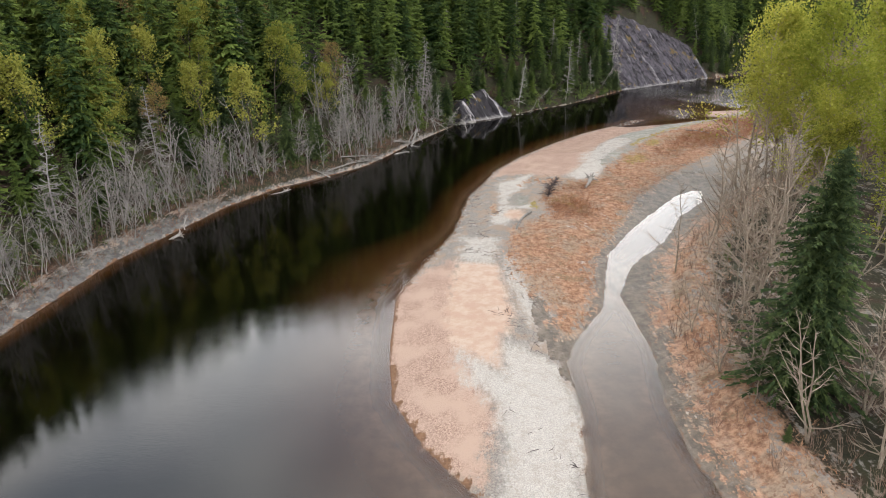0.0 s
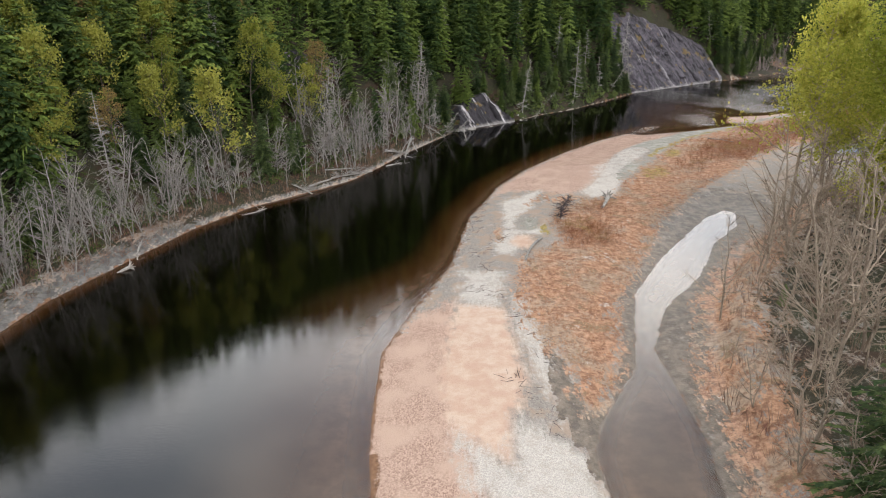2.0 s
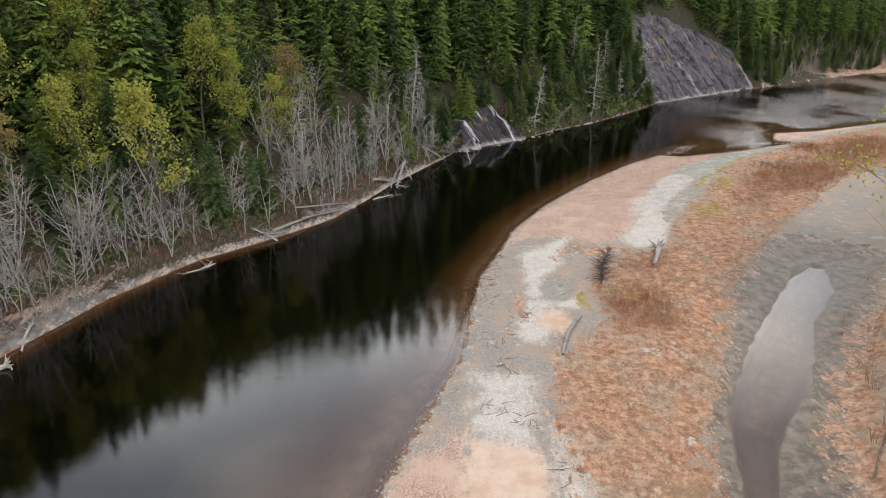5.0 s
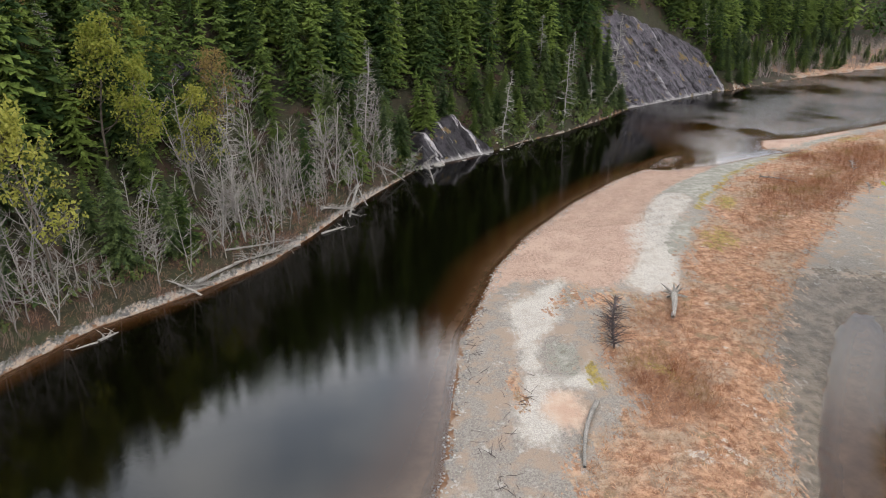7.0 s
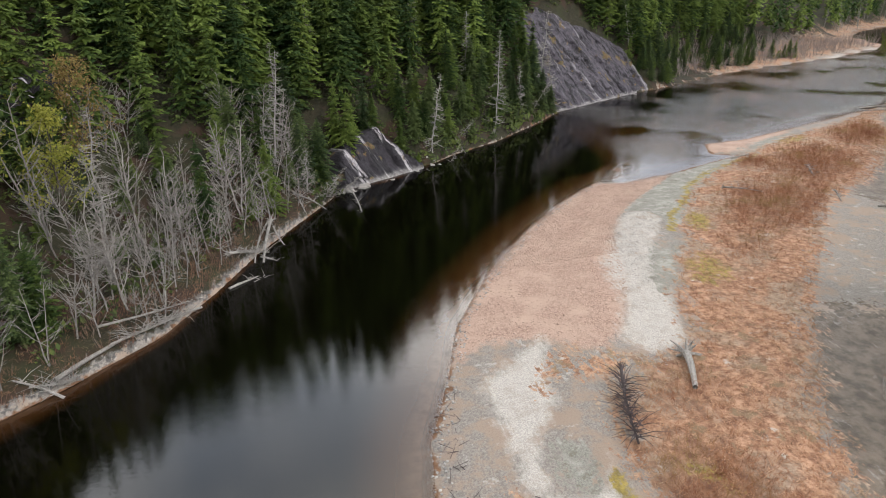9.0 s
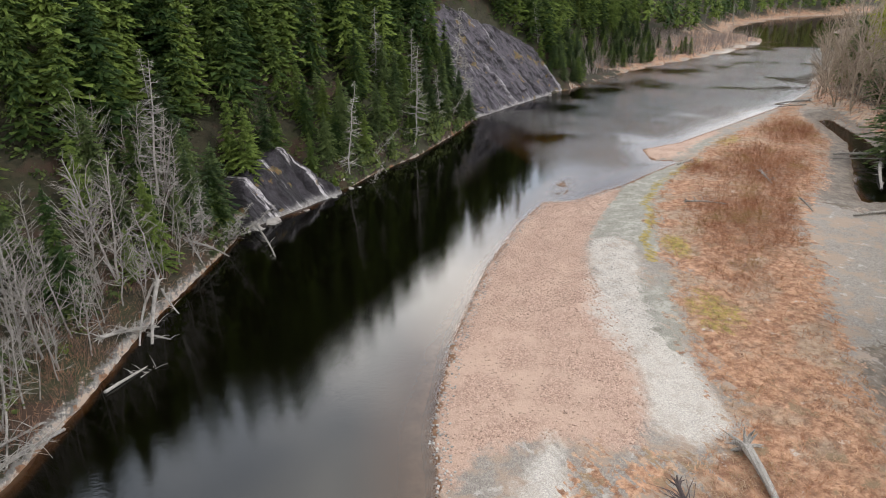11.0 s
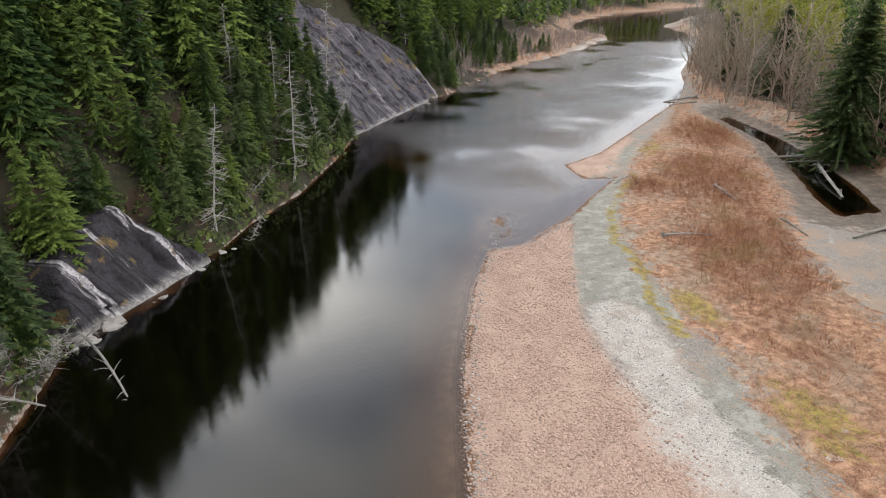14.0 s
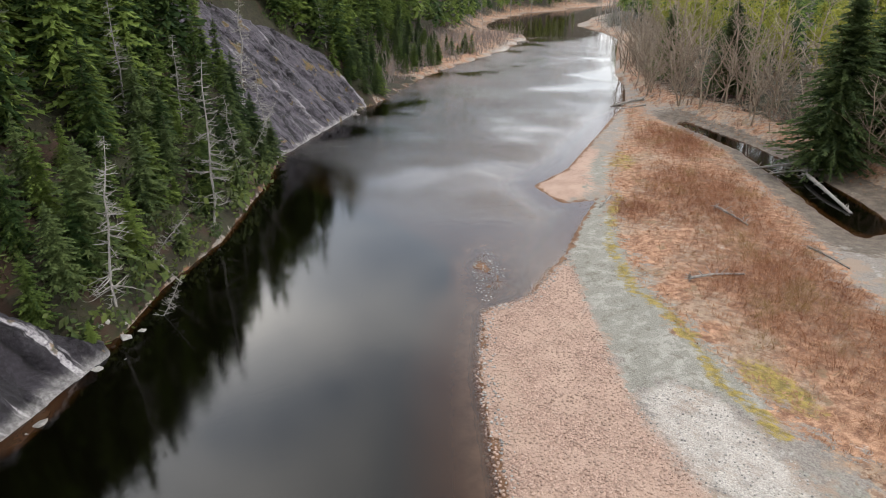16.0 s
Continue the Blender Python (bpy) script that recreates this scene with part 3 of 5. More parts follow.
    zone["white"] = zone["white"] * (1 - np.clip(pit * 1.6 - 0.5, 0, 1))
    zone["silt"] = np.maximum.reduce([field(SILT, 0.6), blob(gx, gy, 106, 226, 12, 3, 28), blob(gx, gy, 44, 167, 2.0, 9, -32), np.clip(pit * 1.5 - 0.4, 0, 1) * 0.8,
                                      blob(gx, gy, 100, 216, 7, 1.5, 40) * 0.8])
    zone["silt"] = zone["silt"] * np.where(g > 1.5, 0, 1)
    zone["moss"] = np.maximum.reduce([blob(gx, gy, 57.3, 180.5, 1.7, 3.4, -28), np.clip(0.85 - polyline_distance(gx, gy, VEIN)[0] * 0.7, 0, 1), blob(gx, gy, 112, 227, 6, 2.0, 30) * 0.8,
                                      blob(gx, gy, 48.6, 164.4, 2.4, 4.6, -30), blob(gx, gy, 18.8, 129.5, 0.7, 2.2), blob(gx, gy, 25.6, 129.3, 0.8, 2.2, 30)]) * 0.9
    zone["bed"] = np.clip(0.25 - z * 3.5, 0, 1) * ((s["dr"] < 1.0) | (s["dp"] > -1) | (s["dk"] > -1))
    zone["bed"] = np.maximum(zone["bed"], (s["dr"] < 0.3) & (s["dl"] < 0))
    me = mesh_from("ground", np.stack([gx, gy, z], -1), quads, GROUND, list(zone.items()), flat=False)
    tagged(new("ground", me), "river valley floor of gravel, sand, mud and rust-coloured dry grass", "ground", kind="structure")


def build_water():
    gx, gy, quads = sheet(graded(-60, 130, 2.0, -420, 950, 1.06), graded(40, 250, 2.0, -390, 800, 1.06))
    s = survey(gx, gy)
    deep = np.maximum(-s["z"], 0)
    rif = smooth(gx, 60, 90) * (1 - smooth(gx, 260, 330)) * np.clip(0.6 + waves(gx, gy, 30, 8), 0, 1) * smooth(-s["dr"], 1, 10)
    me = mesh_from("water", np.stack([gx, gy, 0 * gx], -1), quads, WATER, [("depth", deep), ("riffle", rif)], flat=False)
    tagged(new("water", me), "calm dark tea-coloured river mirroring the forest and sky", "water", kind="structure")


build_ground()
build_water()


# ---- rock faces ----
def build_rock(name, a, b, height, lean, crest, material, label, seed, step=0.4, depth_back=5.0):
    """A tilted, broken rock face from foot point a to foot point b; crest gives the height along it."""
    ax, ay = a
    bx, by = b
    length = math.hypot(bx - ax, by - ay)
    tx, ty = (bx - ax) / length, (by - ay) / length
    nx, ny = -ty, tx
    us = np.arange(-3, length + 3 + step, step)
    vs = np.concatenate([np.arange(-1.2, height + step, step), height + np.array([1.0, 2.2])])
    gu, gv, quads = sheet(us, vs)
    top = np.interp(gu / length, [c[0] for c in crest], [c[1] for c in crest]) + 0.9 * waves(gu, gu * 0.3, 6.0, seed + 3)
    zz = np.minimum(gv, top)
    back = zz / math.tan(radians(lean))
    over = np.maximum(gv - top, 0)
    # slanting slabs, ledges and cracks
    slant = gu + 0.22 * zz
    slab = np.floor(slant / 3.1 + 0.35 * waves(gu, zz, 9.0, seed))
    rnd = np.random.RandomState(seed).rand(400)
    proud = (rnd[(slab.astype(int) + 100) % 400] - 0.5) * 1.5
    ledge = np.floor(zz / 4.2 + 0.5 * waves(gu, zz, 14.0, seed + 1))
    proud += (rnd[(ledge.astype(int) * 7 + slab.astype(int) * 3 + 150) % 400] - 0.5) * 1.2
    proud += 0.55 * waves(gu, zz, 5.0, seed + 2) + 0.30 * waves(gu, zz, 1.6, seed + 4)
    side = smooth(np.minimum(gu + 3, length + 3 - gu), 0, 3.5)
    off = -proud * side * smooth(zz, -0.5, 1.5) + back + over * 2.2 + (1 - side) * 2.5
    x = ax + tx * gu + nx * off
    y = ay + ty * gu + ny * off
    z = zz - (1 - side) * 1.5 - over * 0.2
    me = mesh_from(name, np.stack([x, y, z], -1), quads, material, [("across", gu), ("upward", zz)], flat=False)
    tagged(new(name, me), label, "rock face", kind="structure")


build_rock("cliff", (72, 275), (118.9, 305.6), 31, 50, [(0, 5), (0.07, 18), (0.2, 29), (0.38, 27), (0.54, 23), (0.77, 18.5), (0.92, 14.5), (1.0, 6)], CLIFF_ROCK,
           "steep purple-grey rock cliff streaked with pale seepage", 11)
build_rock("rock_slab", (6.5, 214.9), (23.5, 226), 10, 50, [(0, 1.5), (0.12, 5.0), (0.28, 7.8), (0.7, 7.6), (0.86, 3.2), (1.0, 1)], SLAB_ROCK,
           "dark wet rock slab with white streaks above the river", 23, step=0.3)
build_rock("rock_outcrop", (-36, 194), (-28, 206), 27, 70, [(0, 18), (0.3, 23), (0.7, 25), (1.0, 20)], SLAB_ROCK,
           "dark fractured rock outcrop among the trees", 31, step=0.35)


# ---- trees: shapes ----
def tube(path, radii, sides=5):
    """Rings along a path, as vertices and triangles."""
    path = np.array(path, float)
    v, f = [], []
    for k, (p, r) in enumerate(zip(path, radii)):
        d = path[min(k + 1, len(path) - 1)] - path[max(k - 1, 0)]
        d /= np.linalg.norm(d) + 1e-9
        u = np.cross(d, (0.31, 0.9, 0.3))
        u /= np.linalg.norm(u) + 1e-9
        w = np.cross(d, u)
        for j in range(sides):
            a = 6.2832 * j / sides
            v.append(p + r * (u * math.cos(a) + w * math.sin(a)))
    for k in range(len(path) - 1):
        for j in range(sides):
            a, b = k * sides + j, k * sides + (j + 1) % sides
            c, d = a + sides, b + sides
            f += [(a, b, d), (a, d, c)]
    return np.array(v), np.array(f, int)


def joined(pieces):
    vs, fs, n = [], [], 0
    for v, f in pieces:
        if len(v):
            vs.append(v)
            fs.append(f + n)
            n += len(v)
    return np.concatenate(vs), np.concatenate(fs)


def conifer_shape(seed, height=28.0, radius=3.6, levels=46, per=6, start=0.10, sprays=4, sparse=0.0, ragged=0.25, fine=False, power=0.80, hang_by=(0.25, 0.55)):
    """Trunk and crown of a conifer: whorls of drooping boughs, each a row of hanging sprays."""
    rnd = random.Random(seed)
    bend = [rnd.uniform(-0.25, 0.25) for _ in range(2)]

    def axis(h):
        u = h / height
        return np.array([bend[0] * u * u, bend[1] * u * u, h])

    trunk = tube([axis(height * k / 7) for k in range(8)], [0.012 * height * (1 - k / 7.2) + 0.02 for k in range(8)], 6)
    v, f = [], []
    for lv in range(levels):
        u = start + (1 - start) * (max(lv + rnd.uniform(-0.4, 0.4), 0.0) / levels) ** 0.92
        u = min(max(u, start), 0.995)
        base_len = radius * (1 - u) ** power * min(1.0, 0.45 + 3.2 * (u - start + 0.05)) + 0.22
        for k in range(per):
            if rnd.random() < sparse:
                continue
            a = 6.2832 * (k + rnd.random() * 0.8) / per + lv * 2.4
            ln = base_len * rnd.uniform(1 - 2 * ragged, 1 + ragged)
            out = np.array([math.cos(a), math.sin(a), 0])
            side = np.array([-math.sin(a), math.cos(a), 0])
            p0 = axis(min(u + rnd.uniform(-0.9, 0.9) / levels, 0.995) * height)
            rise = rnd.uniform(0.0, 0.35) if u > 0.6 else rnd.uniform(-0.4, 0.15)
            droop = rnd.uniform(*hang_by)
            half = ln * rnd.uniform(0.16, 0.26) + 0.10
            half = min(half, 0.62 if sprays < 8 else 0.42) if fine else min(half, 0.8)
            for q in range(sprays):
                s0, s1 = q / sprays, (q + 1.35) / sprays
                s1 = min(s1, 1.08)
                c0 = p0 + out * ln * s0 + np.array([0, 0, ln * (rise * s0 - droop * s0 * s0)])
                c1 = p0 + out * ln * s1 + np.array([0, 0, ln * (rise * s1 - droop * s1 * s1)])
                wid = half * (1.25 - 0.8 * s0) * rnd.uniform(0.7, 1.25)
                hang = -wid * rnd.uniform(0.5, 1.3)
                n = len(v)
                m = c0 * 0.35 + c1 * 0.65
                if fine:
                    along = out * ln / sprays
                    for sgn in (1, -1):
                        n = len(v)
                        root = c0 * 0.8 + c1 * 0.2 + np.array([0, 0, rnd.uniform(-0.15, 0.15)])
                        tip = root + side * sgn * wid * 1.5 + along * rnd.uniform(0.5, 1.2) + np.array([0, 0, hang * rnd.uniform(0.6, 1.3)])
                        v += [root - along * 0.75, root + along * 0.75, tip]
                        f.append((n, n + 1, n + 2))
                    n = len(v)
                    v += [c0 + side * wid * 0.6, c0 - side * wid * 0.6, c1 + along * 0.3]
                    f.append((n, n + 1, n + 2))
                    continue
                v += [c0, c1, m + side * wid + np.array([0, 0, hang]), m - side * wid + np.array([0, 0, hang * rnd.uniform(0.6, 1.3)])]
                f += [(n, n + 2, n + 1), (n, n + 1, n + 3)]
    # leader
    n = len(v)
    tip = axis(height)
    for a in (0.0, 2.1, 4.2):
        n = len(v)
        v += [tip + np.array([0, 0, 0.5]), tip + np.array([0.16 * math.cos(a), 0.16 * math.sin(a), -0.7]), tip + np.array([0.16 * math.cos(a + 2), 0.16 * math.sin(a + 2), -0.7])]
        f += [(n, n + 1, n + 2)]
    return trunk, (np.array(v), np.array(f, int))


def spike(p, e, r):
    """A three-sided twig that runs out to a point."""
    d = (e - p) / (np.linalg.norm(e - p) + 1e-9)
    u = np.cross(d, (0.31, 0.9, 0.3))
    w = np.cross(d, u)
    return np.array([p + r * (u * math.cos(a) + w * math.sin(a)) for a in (0.0, 2.1, 4.2)] + [e]), np.array([(0, 1, 3), (1, 2, 3), (2, 0, 3)])


def bare_shape(seed, height=15.0, spread=0.32, limbs=26, twigs=5, start=0.25, sides=3, stems=1, snag=False):
    """Trunk and bare limbs of a leafless tree; also gives the twig ends."""
    rnd = random.Random(seed)
    trunks, branch, ends = [], [], []
    for st in range(stems):
        lean = np.array([rnd.uniform(-0.12, 0.12), rnd.uniform(-0.12, 0.12)]) * (2.0 if stems > 1 else 1.0)
        kink = [np.array([rnd.uniform(-1, 1), rnd.uniform(-1, 1)]) * 0.018 * height for _ in range(7)]
        hh = height * (rnd.uniform(0.75, 1.0) if st else 1.0)
        path = [np.array([*(lean * hh * (k / 6) + kink[k] * (k > 0)), hh * k / 6]) for k in range(7)]
        rad = [0.0088 * hh * (1 - k / 6.5) + 0.028 for k in range(7)]
        trunks.append(tube(path, rad, 5))
        for _ in range(limbs // stems):
            u = start + (1 - start) * rnd.random() ** 0.8
            k = min(int(u * 6), 5)
            w = u * 6 - k
            p0 = path[k] * (1 - w) + path[k + 1] * w
            a = rnd.uniform(0, 6.2832)
            ln = spread * hh * (1.12 - u) * rnd.uniform(0.5, 1.2) + 0.4
            lift = rnd.uniform(-0.5, 0.25) if snag else rnd.uniform(0.35, 1.3)
            out = np.array([math.cos(a), math.sin(a), 0])
            side = np.array([-math.sin(a), math.cos(a), 0]) * rnd.uniform(-0.25, 0.25)
            pts = [p0 + (out + side * s) * ln * s + np.array([0, 0, ln * lift * s * (0.6 + 0.6 * s)]) for s in (0, 0.35, 0.7, 1.0)]
            r0 = 0.0048 * hh * (1.1 - u) + 0.026
            branch.append(tube(pts, [r0, r0 * 0.75, r0 * 0.5, 0.012], sides))
            for _ in range(twigs):
                s = rnd.uniform(0.25, 1.0)
                i = min(int(s * 3), 2)
                q = pts[i] * (1 - (s * 3 - i)) + pts[i + 1] * (s * 3 - i)
                b = a + rnd.uniform(-1.3, 1.3)
                tl = ln * rnd.uniform(0.25, 0.6)
                e = q + np.array([math.cos(b) * tl, math.sin(b) * tl, tl * rnd.uniform(-0.35 if snag else 0.1, 0.9)])
                branch.append(spike(q, e, r0 * 0.4 + 0.010))
                ends += [q * 0.4 + e * 0.6, e]
            ends.append(pts[-1])
    return joined(trunks), joined(branch), ends


def leaf_cloud(ends, seed, per=10, size=0.22, reach=0.7):
    """Small leaf clusters round the twig ends."""
    rnd = np.random.RandomState(seed)
    c = np.repeat(np.array(ends), per, 0)
    c = c + rnd.normal(0, reach * 0.5, c.shape)
    n = len(c)
    d1 = rnd.normal(0, 1, (n, 3))
    d1 /= np.linalg.norm(d1, axis=1)[:, None]
    d2 = np.cross(d1, rnd.normal(0, 1, (n, 3)))
    d2 /= np.linalg.norm(d2, axis=1)[:, None] + 1e-9
    s = size * rnd.uniform(0.5, 1.3, (n, 1))
    v = np.stack([c - d1 * s, c + d2 * s * 0.55, c + d1 * s, c - d2 * s * 0.55], 1).reshape(-1, 3)
    i = np.arange(n)[:, None] * 4
    return v, np.concatenate([i + np.array([[0, 1, 2]]), i + np.array([[0, 2, 3]])], 0)


def part(name, shape, material, parent, label=""):
    me = mesh_from(name, shape[0], shape[1], material, [("tint", np.full(len(shape[0]), 0.5))])
    ob = new(name, me)
    ob.parent = parent
    return tagged(ob, label, kind="stuff" if name in ("branchwork", "crown", "brushwork") else "")


def thing(name, label, category, group=""):
    return tagged(new(name), label, category, group)


def stand(x, y, scale=1.0, turn=0.0, sink=0.15, tall=1.0, lean=(0.0, 0.0)):
    return pose(x, y, ground_z(x, y) - sink, lean[0], lean[1], turn) @ Matrix.Diagonal((scale, scale, scale * tall, 1))


def scatter(seed, box, spacing, keep):
    """Points on a shaken grid where keep(survey, x, y) holds."""
    rnd = np.random.RandomState(seed)
    gx, gy = np.meshgrid(np.arange(box[0], box[2], spacing), np.arange(box[1], box[3], spacing))
    px = gx.ravel() + rnd.uniform(-0.42, 0.42, gx.size) * spacing
    py = gy.ravel() + rnd.uniform(-0.42, 0.42, gx.size) * spacing
    s = survey(px, py)
    ok = keep(s, px, py, rnd.rand(px.size))
    return px[ok], py[ok], s["z"][ok], {k: v[ok] for k, v in s.items()}


def cloned(shape, xs, ys, zs, scales, turns, talls=None):
    """Many copies of one shape as one array pair."""
    v, f = shape
    n = len(xs)
    c, s = np.cos(turns)[:, None], np.sin(turns)[:, None]
    sc = np.asarray(scales)[:, None]
    tl = sc if talls is None else sc * np.asarray(talls)[:, None]
    x = (v[None, :, 0] * c - v[None, :, 1] * s) * sc + np.asarray(xs)[:, None]
    y = (v[None, :, 0] * s + v[None, :, 1] * c) * sc + np.asarray(ys)[:, None]
    z = v[None, :, 2] * tl + np.asarray(zs)[:, None]
    vv = np.stack([x, y, z], -1).reshape(-1, 3)
    ff = (f[None] + (np.arange(n) * len(v))[:, None, None]).reshape(-1, 3)
    return vv, ff


def near_rock(px, py):
    """Inside the plan of the bare rock."""
    out = np.zeros(np.shape(px), bool)
    for poly in BARE_ROCK:
        out |= inside(np.asarray(px), np.asarray(py), poly)
    return out


def planted(kinds, spots, used, most=10000):
    """Sets the first of each kind at its first spot, and copies it to the others."""
    if len(spots) > most:
        random.Random(1).shuffle(spots)
    for k, m in spots[:most]:
        if k in used:
            copy_thing(kinds[k], m)
        else:
            kinds[k].matrix_basis = m
            used.add(k)


CLEARING = [(-32, 174), (-19, 176), (-25, 206), (-36, 198)]
BARE_ROCK = [[(73, 274), (119, 303), (116, 311), (104, 314), (88, 312), (66, 296)], [(6, 212), (23.5, 225), (17, 230), (5, 221)], [(-37, 192), (-26, 206), (-33, 213), (-45, 199)]]


# ---- the wooded hill ----
def conifers_of_the_hill():
    kinds = []
    for i, (r, per, sparse, mat) in enumerate([(4.3, 7, 0.0, NEEDLES), (3.6, 7, 0.05, NEEDLES), (4.7, 7, 0.06, NEEDLES_BLUE), (3.9, 7, 0.0, NEEDLES), (4.2, 7, 0.15, NEEDLES_BLUE)]):
        trunk, crown = conifer_shape(100 + i, 26.0, r, 36, per, 0.02 + 0.02 * i, 5, sparse, 0.30, True, 0.78)
        top = thing("conifer", "tall dark green conifer on the steep river bank", "tree", "conifers on the hillside")
        part("trunk", trunk, BARK, top)
        part("crown", crown, mat, top)
        kinds.append(top)
    px, py, pz, s = scatter(5, (-130, 60, 225, 410), 4.4, lambda s, x, y, r: (s["dl"] > 0.9) & ((s["up"] > 0.2) | ((s["ly"] > 138) & (s["dl"] > 5.5) & (r < 0.5))) & (s["up"] < 76) & ~near_rock(x, y) & (s["ly"] > 64) & (r < 0.94)
                            & ((s["ly"] < 303) | (x > 84)))
    order = np.argsort(s["up"] - 6.0 * ((s["ly"] > 130) & (s["ly"] < 285)))
    rnd = random.Random(9)
    spots = []
    for i in order[:262]:
        rise = max(0.0, min(1.0, s["up"][i] / 11))
        sc = rnd.uniform(0.44 + 0.30 * rise, 0.72 + 0.38 * rise)
        if inside(px[i:i + 1], py[i:i + 1], CLEARING)[0]:
            sc *= 0.42
        wide = sc * rnd.uniform(0.95, 1.2) * (1.25 - 0.25 * rise)
        spots.append((rnd.randrange(len(kinds)), pose(px[i], py[i], pz[i] - 0.3, rnd.uniform(-2, 2), rnd.uniform(-2, 2), rnd.uniform(0, 360)) @ Matrix.Diagonal((wide, wide, sc, 1))))
    for x, y, sc in [(60, 268, 0.9), (64, 273, 0.95), (66, 279, 1.0), (59, 275, 0.95), (68, 285, 0.9), (55, 262, 0.8), (115, 308, 0.5), (118, 311, 0.95), (123, 313, 1.0), (127, 318, 1.05), (120, 318, 1.0), (113, 311, 0.7), (132, 319, 0.9)]:
        spots.append((rnd.randrange(len(kinds)), stand(x, y, sc, rnd.uniform(0, 360), 0.3)))
    planted(kinds, spots, set())
    # the rest of the wood, higher on the hill
    pieces, tints = [], []

    def fill(xs, ys, zs, shapes, seed, lo, hi):
        for i, (_, crown) in enumerate(shapes):
            r = np.random.RandomState(seed + i)
            x, y, z = xs[i::len(shapes)], ys[i::len(shapes)], zs[i::len(shapes)]
            pieces.append(cloned(crown, x, y, z - 0.3, r.uniform(lo, hi, len(x)), r.uniform(0, 6.28, len(x)), r.uniform(0.85, 1.1, len(x))))
            tints.append(np.repeat(r.rand(len(x)), len(crown[0])))

    far = order[262:]
    fill(px[far], py[far], pz[far], [conifer_shape(200 + i, 26.0, 4.0 + 0.3 * i, 23, 4, 0.08, 3, 0.0, 0.3, True, 0.78) for i in range(5)], 40, 0.72, 1.12)
    hx, hy, hz, _ = scatter(15, (-260, 40, 260, 520), 8.0, lambda s, x, y, r: (s["up"] >= 76) & (s["up"] < 185) & (s["ly"] > 40) & (s["ly"] < 345))
    fill(hx, hy, hz, [conifer_shape(220 + i, 26.0, 4.0, 13, 4, 0.3, 1, 0.0) for i in range(3)], 60, 0.7, 1.15)
    # woods beyond the bend
    bx, by, bz, _ = scatter(16, (225, 330, 620, 760), 7.5, lambda s, x, y, r: ((s["dl"] > np.where(x > 330, 10, 34)) | (s["dw"] > 18)) & (r < 0.7) & ((s["dl"] < 90) & (s["dw"] < 90)))
    fill(bx, by, bz, [conifer_shape(230 + i, 26.0, 3.6, 16, 4, 0.25, 1, 0.0) for i in range(3)], 70, 0.95, 1.45)
    rx, ry, rz, _ = scatter(17, (60, 60, 420, 420), 7.0, lambda s, x, y, r: (s["dw"] > 30) & (s["dw"] < 85) & (r < 0.6))
    fill(rx, ry, rz, [conifer_shape(240 + i, 26.0, 3.8, 18, 4, 0.15, 1, 0.0) for i in range(3)], 80, 0.6, 1.05)
    vv, ff = joined(pieces)
    me = mesh_from("hill_forest", vv, ff, NEEDLES, [("tint", np.concatenate(tints))])
    tagged(new("hill_forest", me), "dense dark green conifer forest covering the hillside", "forest", kind="stuff")


def bare_kinds(name, label, group, material, seed, count, height, spread, limbs, twigs, start, snag=False, stems=True):
    kinds = []
    for i in range(count):
        trunk, limb, _ = bare_shape(seed + i, height, spread, limbs, twigs, start, stems=1 + (stems and i % 3 == 2), snag=snag)
        top = thing(name, label, "tree", group)
        part("trunk", trunk, material, top)
        part("branchwork", limb, material, top)
        kinds.append(top)
    return kinds


